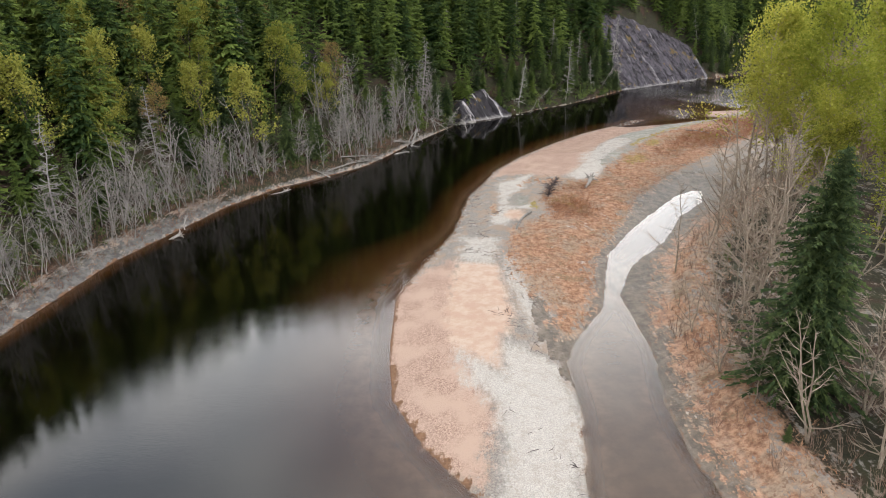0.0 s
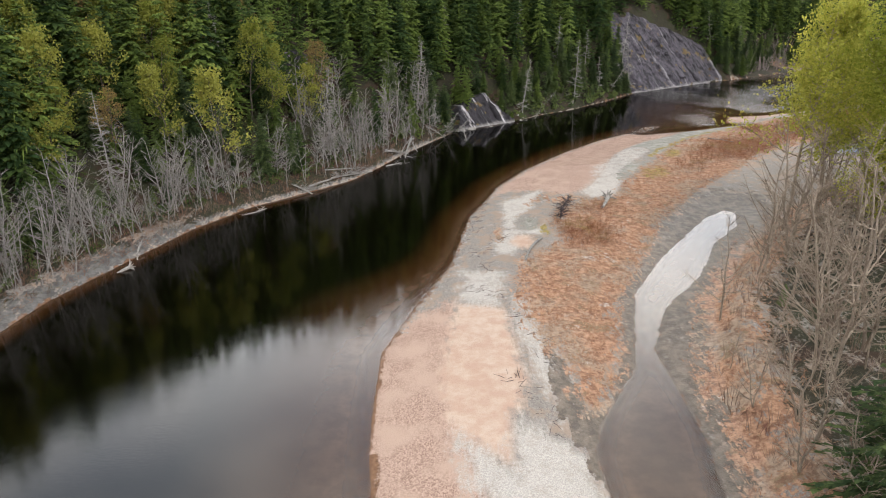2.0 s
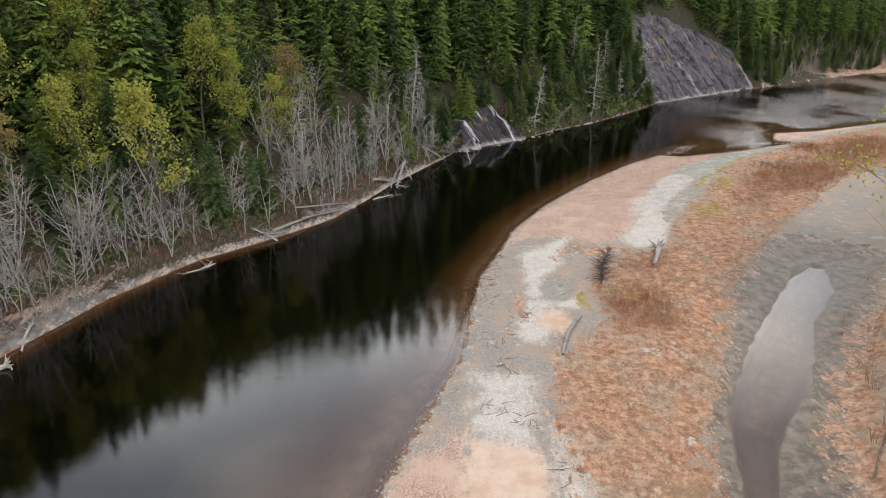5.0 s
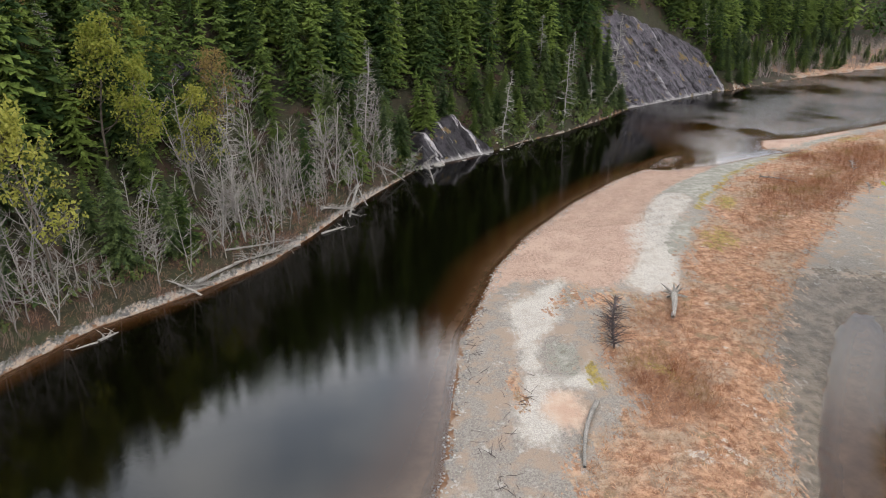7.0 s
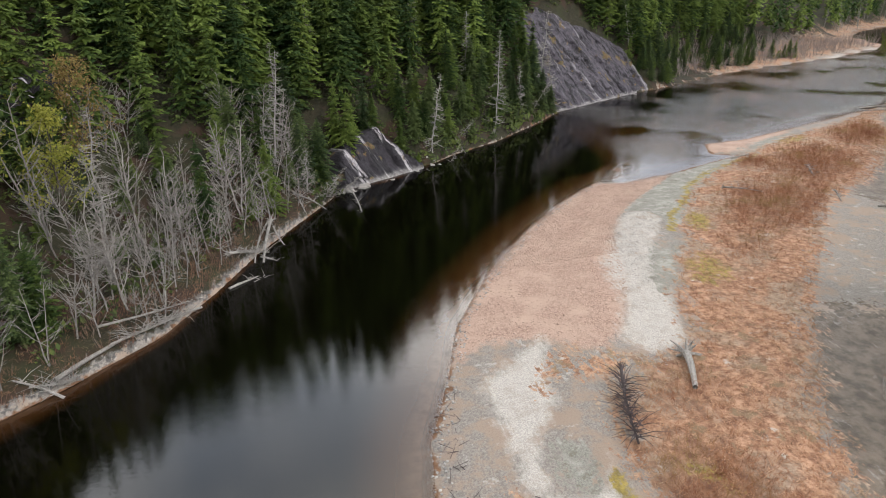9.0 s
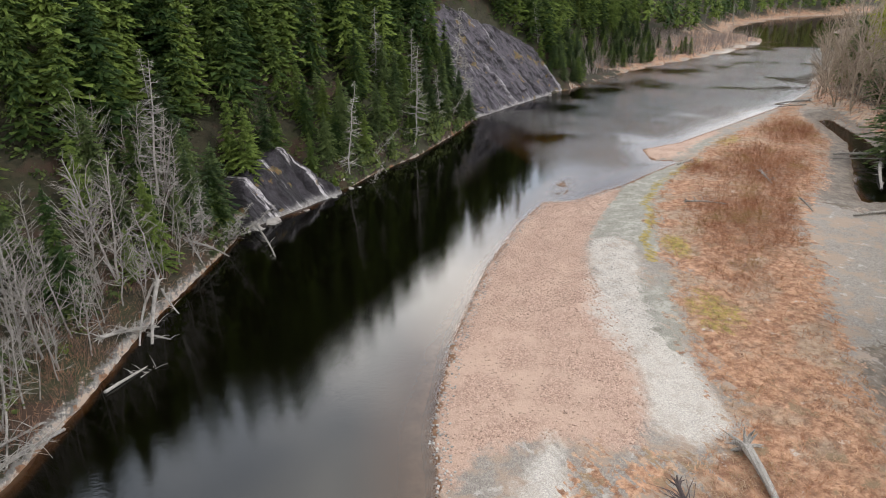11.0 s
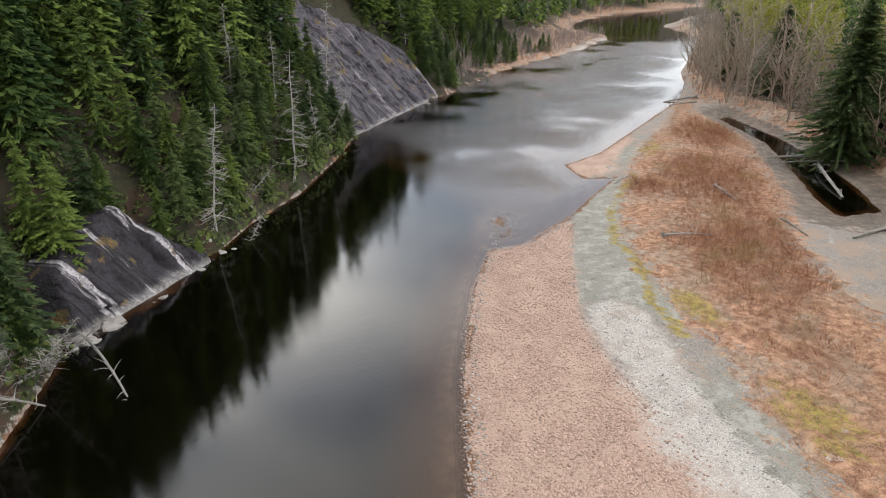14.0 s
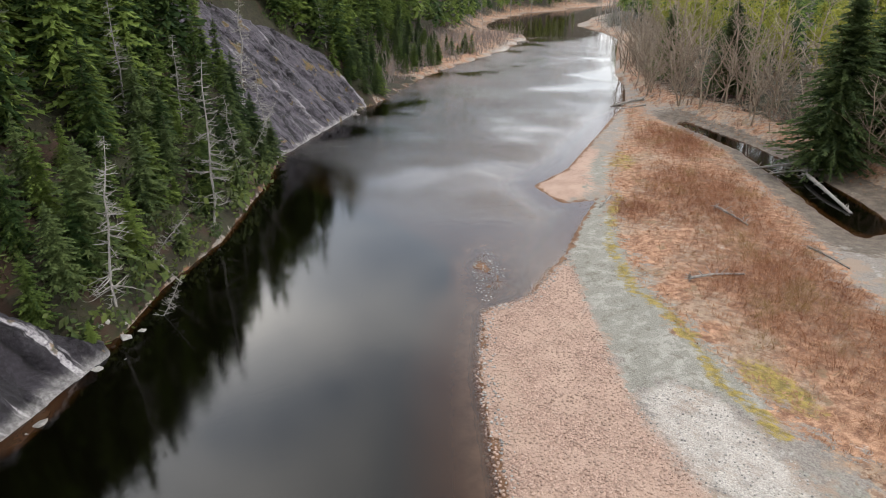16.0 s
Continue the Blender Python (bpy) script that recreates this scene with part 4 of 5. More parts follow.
def bare_trees():
    rnd = random.Random(3)
    # grey alders under the hill
    kinds = bare_kinds("alder", "leafless grey alder with thin pale limbs on the river bank", "bare alders under the hill", ALDER_BARK, 300, 6, 15.0, 0.30, 24, 7, 0.16)
    px, py, pz, s = scatter(6, (-110, 60, 20, 222), 2.3, lambda s, x, y, r: (s["dl"] > 1.9) & ((s["dl"] < 14) | inside(x, y, CLEARING)) & (s["ly"] > 66) & (s["ly"] < 210)
                            & (r < np.where(s["dl"] > 10, 0.35, 0.85) * np.where((s["ly"] > 150) & (s["ly"] < 163), 0.45, 1.0)) & ~near_rock(x, y))
    spots = []
    for x, y, z, d in zip(px, py, pz, s["dl"]):
        sc = rnd.uniform(0.6, 1.15) * min(1.0, 0.6 + d * 0.05)
        spots.append((rnd.randrange(6), pose(x, y, z - 0.2, rnd.uniform(-7, 7), rnd.uniform(-7, 7), rnd.uniform(0, 360)) @ Matrix.Diagonal((sc, sc, sc, 1))))
    planted(kinds, spots, set(), 240)
    # dead grey conifers standing among the green ones
    kinds = bare_kinds("snag", "dead grey conifer with short drooping bare limbs", "dead conifers on the hillside", PALE_BARK, 330, 3, 22.0, 0.13, 80, 7, 0.06, True, False)
    px, py, pz, s = scatter(7, (-70, 100, 140, 330), 9.0, lambda s, x, y, r: (s["up"] > 0.5) & (s["up"] < 30) & (r < 0.30) & ~near_rock(x, y))
    planted(kinds, [(rnd.randrange(3), pose(x, y, z - 0.3, rnd.uniform(-4, 4), rnd.uniform(-4, 4), rnd.uniform(0, 360)) @ Matrix.Scale(rnd.uniform(0.6, 1.1), 4))
                    for x, y, z in zip(px, py, pz)] + [(0, stand(26.5, 232, 0.8)), (1, stand(29, 230.5, 0.42, lean=(14, 18))), (2, stand(57, 262, 0.6)), (1, stand(-6, 208, 1.05)), (0, stand(63, 268, 0.5, lean=(10, 20))), (1, stand(1.5, 208.5, 0.5, lean=(30, 25))), (2, stand(-1.0, 207, 0.55, lean=(38, 5))), (0, stand(4, 213, 0.42, lean=(25, 35))), (1, stand(34, 240, 0.4, lean=(20, 30)))], set())
    # tan trees of the opposite bank
    kinds = bare_kinds("bare_tree", "leafless tan sapling with fine spreading branches above the side channel", "bare trees of the wooded bank", TAN_BARK, 350, 6, 12.0, 0.30, 22, 8, 0.12)
    px, py, pz, s = scatter(8, (24, 40, 240, 300), 2.9, lambda s, x, y, r: (s["dw"] > 1.0) & (s["dw"] < np.where(y < 150, 17, 13)) & (r < np.where(y < 150, 0.5, 0.7)))
    spots = []
    for x, y, z, d in zip(px, py, pz, s["dw"]):
        sc = rnd.uniform(0.65, 1.15) * (0.75 + min(d, 12) * 0.03) * (1.3 if y > 160 else 1.0)
        lean = 14 if d < 4 else 5
        spots.append((rnd.randrange(6), pose(x, y, z - 0.2, rnd.uniform(-5, lean), rnd.uniform(-lean, 5), rnd.uniform(-40, 40)) @ Matrix.Diagonal((sc, sc, sc, 1))))
    planted(kinds, spots, set(), 205)
    # pale trunks along the far bend
    kinds = bare_kinds("birch", "slender leafless tree with a pale trunk on the far bend", "pale trees of the far bend", PALE_BARK, 370, 3, 16.0, 0.18, 16, 2, 0.35, False, False)
    px, py, pz, s = scatter(9, (230, 330, 520, 620), 7.5, lambda s, x, y, r: (((s["dl"] > 3) & (s["dl"] < 24) & (x > 335)) | ((s["dw"] > 2) & (s["dw"] < 22))) & (r < 0.75))
    planted(kinds, [(rnd.randrange(3), pose(x, y, z - 0.3, 0, 0, rnd.uniform(0, 360)) @ Matrix.Scale(rnd.uniform(0.7, 1.15), 4)) for x, y, z in zip(px, py, pz)], set(), 90)


def leafy_trees():
    rnd = random.Random(21)

    def kind(name, label, group, seed, height, spread, limbs, twigs, per, size, reach, mat, start=0.25, bark=BARK):
        trunk, limb, ends = bare_shape(seed, height, spread, limbs, twigs, start)
        top = thing(name, label, "tree", group)
        part("trunk", trunk, bark, top)
        part("branchwork", limb, bark, top)
        part("crown", leaf_cloud(ends, seed, per, size, reach), mat, top)
        return top

    # big cottonwoods coming into leaf on the right bank
    kinds = [kind("cottonwood", "tall cottonwood in bright yellow-green spring leaf", "cottonwoods in spring leaf", 400 + i, 34.0, 0.27, 44, 6, 17, 0.27, 2.0, FRESH, 0.3, TAN_BARK) for i in range(3)]
    spots = [(58, 125, 1.05), (67, 132, 0.95), (68, 115, 1.02), (78, 122, 1.0), (61, 107, 0.72), (76, 104, 0.95), (74, 142, 0.9), (88, 136, 1.0), (66, 92, 0.78), (60, 82, 0.55),
             (92, 118, 1.0), (100, 150, 0.9), (86, 152, 0.55)]
    planted(kinds, [(i % 3, stand(x, y, sc, rnd.uniform(0, 360), 0.3)) for i, (x, y, sc) in enumerate(spots)], set())
    # younger ones behind the bare trees further up the bank
    kinds = [kind("young_cottonwood", "slender tree with a haze of yellow-green buds", "budding trees of the wooded bank", 420 + i, 20.0, 0.26, 26, 4, 5, 0.34, 1.2, SPRING, 0.35, TAN_BARK) for i in range(3)]
    px, py, pz, s = scatter(23, (60, 60, 300, 360), 7.0, lambda s, x, y, r: (s["dw"] > np.where(y < 150, 8, 13)) & (s["dw"] < 36) & (r < 0.5) & (y > 84))
    planted(kinds, [(rnd.randrange(3), pose(x, y, z - 0.3, 0, 0, rnd.uniform(0, 360)) @ Matrix.Scale(rnd.uniform(0.7, 1.15), 4)) for x, y, z in zip(px, py, pz)], set(), 58)
    # maples and cottonwoods between the conifers
    kinds = [kind("maple", "broad tree in fresh yellow-green leaf among the conifers", "leafing trees on the hillside", 440 + i, 23.0, 0.25, 32, 6, 6, 0.30, 1.2, SPRING, 0.3) for i in range(2)]
    kinds += [kind("budding_maple", "broad tree with orange-brown opening buds among the conifers", "leafing trees on the hillside", 450 + i, 22.0, 0.25, 34, 6, 6, 0.22, 1.1, BUDS, 0.3) for i in range(2)]
    px, py, pz, s = scatter(24, (-110, 85, 0, 200), 6.5, lambda s, x, y, r: (s["up"] > 3) & (s["up"] < 46) & (s["ly"] > 88) & (s["ly"] < 184) & (r < 0.55) & ~near_rock(x, y))
    spots = [(rnd.choice((0, 1, 0, 1, 0, 1, 2, 3)), pose(x, y, z - 0.3, 0, 0, rnd.uniform(0, 360)) @ Matrix.Scale(rnd.uniform(0.72, 1.02), 4)) for x, y, z in zip(px, py, pz)]
    spots.append((0, stand(-42, 151, 1.0, 30)))
    planted(kinds, spots, set())


def single_spruces():
    trunk, crown = conifer_shape(500, 27.0, 6.6, 58, 11, 0.03, 11, 0.0, 0.26, True, 0.66, (0.05, 0.32))
    top = thing("spruce", "broad dense dark green spruce beside the side channel", "tree", "spruces of the wooded bank")
    part("trunk", trunk, BARK, top)
    part("crown", crown, NEEDLES_BLUE, top)
    top.matrix_basis = stand(37, 60, 1.0, 20, 0.3)
    for x, y, sc in [(130, 199, 1.05), (139, 196, 0.9), (176, 236, 0.8), (150, 190, 1.1), (48, 50, 0.8), (196, 262, 0.75), (44, 96, 0.12), (33, 53, 0.08)]:
        copy_thing(top, stand(x, y, sc * (1.3 if x > 100 else 1.0), x * 37 % 360, 0.2, 0.78 if x > 100 else 1.0))


conifers_of_the_hill()
bare_trees()
leafy_trees()
single_spruces()


# ---- undergrowth, grass and stones ----
def shrub_shape(seed, stems=12, height=1.8, wide=1.0, fork=1, thick=1.0):
    """A thicket of thin stems, each with side twigs."""
    rnd = random.Random(seed)
    pieces = []
    for _ in range(stems):
        a, r = rnd.uniform(0, 6.28), wide * math.sqrt(rnd.random())
        p = np.array([r * math.cos(a) * 0.6, r * math.sin(a) * 0.6, -0.1])
        h = height * rnd.uniform(0.5, 1.1)
        e = p + np.array([math.cos(a) * h * 0.35 * rnd.uniform(0.3, 1.3), math.sin(a) * h * 0.35 * rnd.uniform(0.3, 1.3), h])
        pieces.append(tube([p, e], [0.022 * thick, 0.007 * thick], 3))
        for _ in range(fork):
            s = rnd.uniform(0.35, 0.8)
            q = p * (1 - s) + e * s
            b = rnd.uniform(0, 6.28)
            pieces.append(tube([q, q + np.array([math.cos(b) * 0.3, math.sin(b) * 0.3, 0.45]) * h * 0.5], [0.012 * thick, 0.005 * thick], 3))
    return joined(pieces)


def fine_shrub(seed, stems=12, height=1.9):
    rnd = random.Random(seed)
    pieces = []
    for _ in range(stems):
        a, r = rnd.uniform(0, 6.28), 0.7 * math.sqrt(rnd.random())
        p = np.array([r * math.cos(a), r * math.sin(a), -0.05])
        h = height * rnd.uniform(0.45, 1.1)
        e = p + np.array([math.cos(a) * h * rnd.uniform(0, 1.0), math.sin(a) * h * rnd.uniform(0, 1.0), h * 0.85])
        pieces.append(spike(p, e, 0.015))
        for _ in range(2):
            s, b = rnd.uniform(0.2, 0.75), rnd.uniform(0, 6.28)
            q = p * (1 - s) + e * s
            pieces.append(spike(q, q + np.array([math.cos(b) * 0.35, math.sin(b) * 0.35, 0.4]) * h * 0.6, 0.011))
    return joined(pieces)


def tuft_shape(seed, blades=8, height=0.55):
    rnd = random.Random(seed)
    v, f = [], []
    for _ in range(blades):
        a, b = rnd.uniform(0, 6.28), rnd.uniform(0, 6.28)
        r, h, w = rnd.uniform(0, 0.28), height * rnd.uniform(0.5, 1.1), rnd.uniform(0.02, 0.05)
        p = np.array([r * math.cos(a), r * math.sin(a), -0.03])
        t = p + np.array([math.cos(b) * h * rnd.uniform(0.5, 1.4), math.sin(b) * h * rnd.uniform(0.5, 1.4), h * rnd.uniform(0.2, 0.75)])
        n = len(v)
        side = np.array([-math.sin(b), math.cos(b), 0]) * w
        v += [p - side, p + side, t]
        f.append((n, n + 1, n + 2))
    return np.array(v), np.array(f, int)


def stone_shape(seed):
    rnd = random.Random(seed)
    v = np.array([(1, 0, 0), (0, 1, 0), (-1, 0, 0), (0, -1, 0), (0.6, 0.6, 0.5), (-0.6, 0.6, 0.5), (-0.6, -0.6, 0.5), (0.6, -0.6, 0.5), (0, 0, 0.72)], float)
    v *= np.array([[rnd.uniform(0.75, 1.2)] for _ in range(9)])
    f = []
    for k in range(4):
        a, b, c, d = k, (k + 1) % 4, 4 + k, 4 + (k + 3) % 4
        f += [(a, b, c), (a, c, d), (c, 8, d)]
    return v, np.array(f, int)


def tinted_stuff(name, label, category, material, batches):
    """One object out of many small copies, with a tint for each copy."""
    pieces, tints = [], []
    for seed, shape, xs, ys, zs, lo, hi in batches:
        r = np.random.RandomState(seed)
        pieces.append(cloned(shape, xs, ys, zs, r.uniform(lo, hi, len(xs)), r.uniform(0, 6.28, len(xs)), r.uniform(0.75, 1.2, len(xs))))
        tints.append(np.repeat(r.rand(len(xs)), len(shape[0])))
    vv, ff = joined(pieces)
    me = mesh_from(name, vv, ff, material, [("tint", np.concatenate(tints))])
    return tagged(new(name, me), label, category, kind="stuff")


def two_tone(name, a, b, c, rough=0.9):
    """Colours a to b by copy, with patches of c."""
    g = Graph(name)
    drift = g.math("SUBTRACT", g.noise(0.6, 5.0, 0.65), 0.5)
    col = g.mix(g.ramp(g.math("ADD", g.math("MULTIPLY", g.attr("tint"), 0.55), g.math("MULTIPLY", drift, 2.2)), -0.15, 0.75), a, b)
    col = g.mix(g.ramp(g.noise(0.22, 4.0), 0.5, 0.66), col, c)
    col = g.mix(g.ramp(g.noise(14.0, 2.0), 0.4, 0.7, 0.0, 0.3), col, tuple(0.5 * x for x in a))
    g.principled(col, rough)
    return g.mat


DRY_GRASS = two_tone("dry_grass", (0.30, 0.135, 0.07), (0.60, 0.365, 0.225), (0.40, 0.28, 0.185))
BANK_GRASS = two_tone("bank_grass", (0.12, 0.06, 0.035), (0.30, 0.17, 0.10), (0.12, 0.10, 0.05))
RED_STEMS = two_tone("red_stems", (0.24, 0.09, 0.045), (0.44, 0.205, 0.10), (0.33, 0.22, 0.075))
BROWN_STEMS = two_tone("brown_stems", (0.16, 0.10, 0.075), (0.36, 0.26, 0.20), (0.25, 0.11, 0.08))
BANK_STEMS = two_tone("bank_stems", (0.12, 0.06, 0.045), (0.29, 0.17, 0.12), (0.22, 0.17, 0.14))
GREY_STEMS = two_tone("grey_stems", (0.20, 0.165, 0.15), (0.34, 0.29, 0.27), (0.26, 0.21, 0.17))
UNDERWOOD = two_tone("underwood", (0.035, 0.06, 0.014), (0.12, 0.15, 0.03), (0.06, 0.075, 0.02))
PINK_STONE = two_tone("pink_stone", (0.34, 0.235, 0.185), (0.56, 0.40, 0.32), (0.47, 0.345, 0.27), 0.8)
GREY_STONE = two_tone("grey_stone", (0.20, 0.19, 0.18), (0.52, 0.495, 0.46), (0.36, 0.33, 0.30), 0.8)


def batches(seed, shapes, pts, lo, hi):
    x, y, z = pts[:3]
    n = len(shapes)
    return [(seed + i, shp, x[i::n], y[i::n], z[i::n], lo, hi) for i, shp in enumerate(shapes)]


def in_poly(poly, soft=0.0):
    return lambda s, x, y, r: (signed(x, y, poly) > soft)


def build_undergrowth():
    shr = [shrub_shape(600 + i) for i in range(3)]
    fine = [fine_shrub(610 + i) for i in range(4)]
    bar_thickets = scatter(31, (10, 80, 170, 256), 0.8, lambda s, x, y, r: (signed(x, y, GRASS) > 0.8) & (s["dr"] > 2)
                           & (r < thicket_cover(x, y) * 1.1 - 0.28))
    tinted_stuff("willow_thicket", "rust-red leafless willow thicket on the gravel bar", "shrubs", RED_STEMS, batches(32, fine, bar_thickets, 0.6, 1.2))
    bank = scatter(33, (-100, 66, 20, 225), 1.45, lambda s, x, y, r: (s["dl"] > 0.6) & (s["dl"] < 11) & (s["ly"] > 66) & (s["ly"] < 212) & (r < 0.68) & ~near_rock(x, y))
    right = scatter(34, (24, 40, 235, 300), 2.4, lambda s, x, y, r: (s["dw"] > 0.4) & (s["dw"] < 16) & (r < 0.62))
    tinted_stuff("bank_brush", "tan leafless brush along the side channel", "shrubs", BROWN_STEMS, batches(45, shr, right, 0.6, 1.5))
    tinted_stuff("red_brush", "dull red leafless brush under the alders", "shrubs", BANK_STEMS, batches(35, shr, bank, 0.5, 1.2))
    far = scatter(36, (130, 300, 340, 440), 4.2, lambda s, x, y, r: (s["dl"] > 3) & (s["dl"] < 45) & (s["ly"] > 308) & (s["ly"] < 402) & (r < 0.8))
    tinted_stuff("grey_thicket", "grey leafless thicket on the inside of the far bend", "shrubs", GREY_STEMS, batches(37, shr, far, 1.8, 3.6))
    low = scatter(38, (-90, 80, 140, 320), 2.6, lambda s, x, y, r: (s["dl"] > 4.0) & (s["up"] < 34) & (s["ly"] > 80) & (s["ly"] < 305) & (r < 0.95) & ~near_rock(x, y))
    rim = scatter(68, (0, 204, 140, 316), 1.5, lambda s, x, y, r: (s["dl"] > 0.2) & (s["dl"] < 4.5) & (s["ly"] > 204) & (s["ly"] < 303) & (r < 0.6) & ~near_rock(x, y) & ~near_rock(x + 1, y - 1.5))
    fern = leaf_cloud([(0.5 * math.cos(k), 0.5 * math.sin(k), 0.35 + 0.3 * (k % 3)) for k in range(7)], 5, 5, 0.28, 0.9)
    tinted_stuff("underwood", "low green salal and ferns under the conifers", "shrubs", UNDERWOOD, batches(39, [fern], low, 0.7, 1.5) + batches(69, [fern], rim, 1.0, 2.2))


def build_grass():
    tufts = [tuft_shape(620 + i) for i in range(4)]
    bar = scatter(41, (9, 76, 168, 256), 0.5, lambda s, x, y, r: (signed(x, y, GRASS) > -0.5) & (s["dr"] > 1) & (s["z"] > 0.2) & (r < np.where(y < 170, 0.85, 0.6)))
    bank = scatter(42, (-75, 70, 10, 215), 0.65, lambda s, x, y, r: (s["dl"] > 0.8) & (s["dl"] < 7) & (s["ly"] > 70) & (s["ly"] < 212) & (r < 0.7))
    edge = scatter(43, (22, 40, 180, 262), 1.0, lambda s, x, y, r: (s["dw"] > -3) & (s["dw"] < 9) & (s["dp"] < -1.5) & (s["dk"] < -1.0) & (r < 0.55))
    tinted_stuff("dry_grass", "matted rust and straw coloured dead grass", "grass", DRY_GRASS, batches(44, tufts, bar, 0.6, 1.25) + batches(64, tufts, edge, 0.8, 1.7))
    tinted_stuff("bank_grass", "dull brown dead grass along the forest bank", "grass", BANK_GRASS, batches(54, tufts, bank, 0.8, 1.6))


def build_stones():
    sh = [stone_shape(640 + i) for i in range(4)]
    pink = scatter(51, (10, 140, 72, 212), 0.30, lambda s, x, y, r: (signed(x, y, PINK_GRAVEL) > 0.3) & (s["dr"] > -0.6) & (r < np.where(y > 172, 0.85, 0.25)))
    tinted_stuff("pink_cobbles", "rounded pinkish cobbles of the gravel bar", "stones", PINK_STONE, batches(52, sh, pink, 0.06, 0.15))
    rim = scatter(53, (-8, 95, 72, 214), 0.34, lambda s, x, y, r: (s["dr"] > -0.7) & (s["dr"] < 1.5) & (r < 0.55 - 0.25 * np.abs(s["dr"] - 0.4)))
    tip = scatter(56, (46, 200, 72, 222), 0.36, lambda s, x, y, r: (blob(x, y, 60, 213, 8, 2.0, 42) + 0.25 * waves(x, y, 3.0, 77) > 0.6) & (r < 0.8))
    tip = (tip[0], tip[1], np.maximum(tip[2], -0.04))
    pale = scatter(57, (38, 160, 56, 192), 0.42, lambda s, x, y, r: (signed(x, y, PALE_GRAVEL) > -0.5) & (r < 0.7))
    tinted_stuff("grey_cobbles", "wet grey and white cobbles along the water line", "stones", GREY_STONE, batches(58, sh, rim, 0.07, 0.17) + batches(66, sh, tip, 0.06, 0.15) + batches(74, sh, pale, 0.05, 0.11))


build_undergrowth()
build_grass()
build_stones()


# ---- driftwood ----
def log_thing(name, label, a, b, radius, limbs=6, seed=0, roots=0, material=DRIFT, limb_len=1.2, up_bias=0.4, group=""):
    """A stranded trunk from a to b (x, y, height over ground) with broken limbs, and roots at its far end."""
    rnd = random.Random(seed)
    p = np.array([a[0], a[1], max(ground_z(a[0], a[1]), -0.1) + a[2]])
    q = np.array([b[0], b[1], max(ground_z(b[0], b[1]), -0.1) + b[2]])
    d = q - p
    ln = np.linalg.norm(d)
    bow = np.array([rnd.uniform(-1, 1), rnd.uniform(-1, 1), rnd.uniform(0, 0.5)]) * 0.05 * ln
    path = [p + d * t + bow * math.sin(3.14 * t) - p for t in (0, 0.2, 0.4, 0.6, 0.8, 1.0)]
    top = thing(name, label, "driftwood", group)
    top.location = p
    part("trunk", tube(path, [radius * (0.55 + 0.45 * t) for t in (0.1, 0.2, 0.4, 0.6, 0.8, 1.0)], 8), material, top)
    bits = []
    for _ in range(limbs if limbs < 3 or limbs > 40 else limbs + 5):  # broken limbs
        t = rnd.uniform(0.05, 0.85)
        s = d * t + bow * math.sin(3.14 * t)
        a1 = rnd.uniform(0, 6.28)
        e = s + np.array([math.cos(a1), math.sin(a1), rnd.uniform(-0.1, 1.0) * up_bias * 2]) * limb_len * rnd.uniform(0.4, 1.2)
        mid = (s + e) / 2 + np.array([0, 0, 0.1 * limb_len])
        bits.append(tube([s, mid, e], [radius * 0.32, radius * 0.2, 0.012], 4))
    if len(bits) > 20:
        part("brushwork", joined(bits), material, top)
    else:
        for bit in bits:
            part("limb", bit, material, top)
    if roots:
        bits = []
        u = d / ln
        w = np.cross(u, (0, 0, 1))
        w /= np.linalg.norm(w)
        n = np.cross(w, u)
        for k in range(roots):
            a1 = 6.28 * k / roots + rnd.uniform(-0.3, 0.3)
            r = rnd.uniform(0.7, 1.5) * (radius * 3.2)
            dirn = w * math.cos(a1) + n * math.sin(a1)
            bits.append(tube([d - u * 0.3, d + dirn * r * 0.5 + u * 0.15, d + dirn * r + u * rnd.uniform(0.0, 0.6)], [radius * 0.55, radius * 0.34, 0.02], 5))
        for bit in bits:
            part("root", bit, material, top)
    return top


DRIFTLOG = "bleached grey driftwood log stranded on the gravel bar"
BANKLOG = "weathered fallen trunk lying from the bank into the river"
log_thing("driftwood_log", DRIFTLOG, (13.6, 116, 0.15), (17.2, 124.5, 0.2), 0.26, 1, 1)
log_thing("stump", "bleached root stump lying on dry grass", (31.0, 140.0, 0.25), (33.2, 145.2, 0.7), 0.42, 0, 2, roots=11)
log_thing("fallen_tree", "dark dead fallen tree with a fan of brittle branches", (22.0, 134.0, 0.25), (25.2, 143.5, 1.1), 0.16, 130, 3, 12, DARK_TWIG, 2.3, 0.32)
log_thing("driftwood_log", DRIFTLOG, (92.0, 196.8, 0.1), (95.5, 202.5, 0.4), 0.2, 8, 4, roots=8)
log_thing("driftwood_log", DRIFTLOG, (76.5, 191.0, 0.15), (71.3, 194.6, 0.35), 0.16, 7, 5, roots=7)
log_thing("driftwood_log", DRIFTLOG, (86.0, 183.4, 0.1), (89.5, 188.8, 0.15), 0.14, 5, 6)
log_thing("driftwood_log", DRIFTLOG, (88.3, 216.3, 0.1), (93.4, 217.6, 0.3), 0.16, 6, 7)
log_thing("driftwood_log", DRIFTLOG, (160.5, 258.8, 0.1), (170.5, 255.5, 0.4), 0.3, 8, 8, roots=6)
log_thing("driftwood_log", DRIFTLOG, (158, 255, 0.1), (164, 251, 0.3), 0.22, 5, 9)
log_thing("driftwood_log", DRIFTLOG, (89.5, 179.3, 0.2), (97.0, 178.0, 0.3), 0.25, 5, 10, roots=6)
POOLLOG = "fallen bleached trunk lying across the black pool"
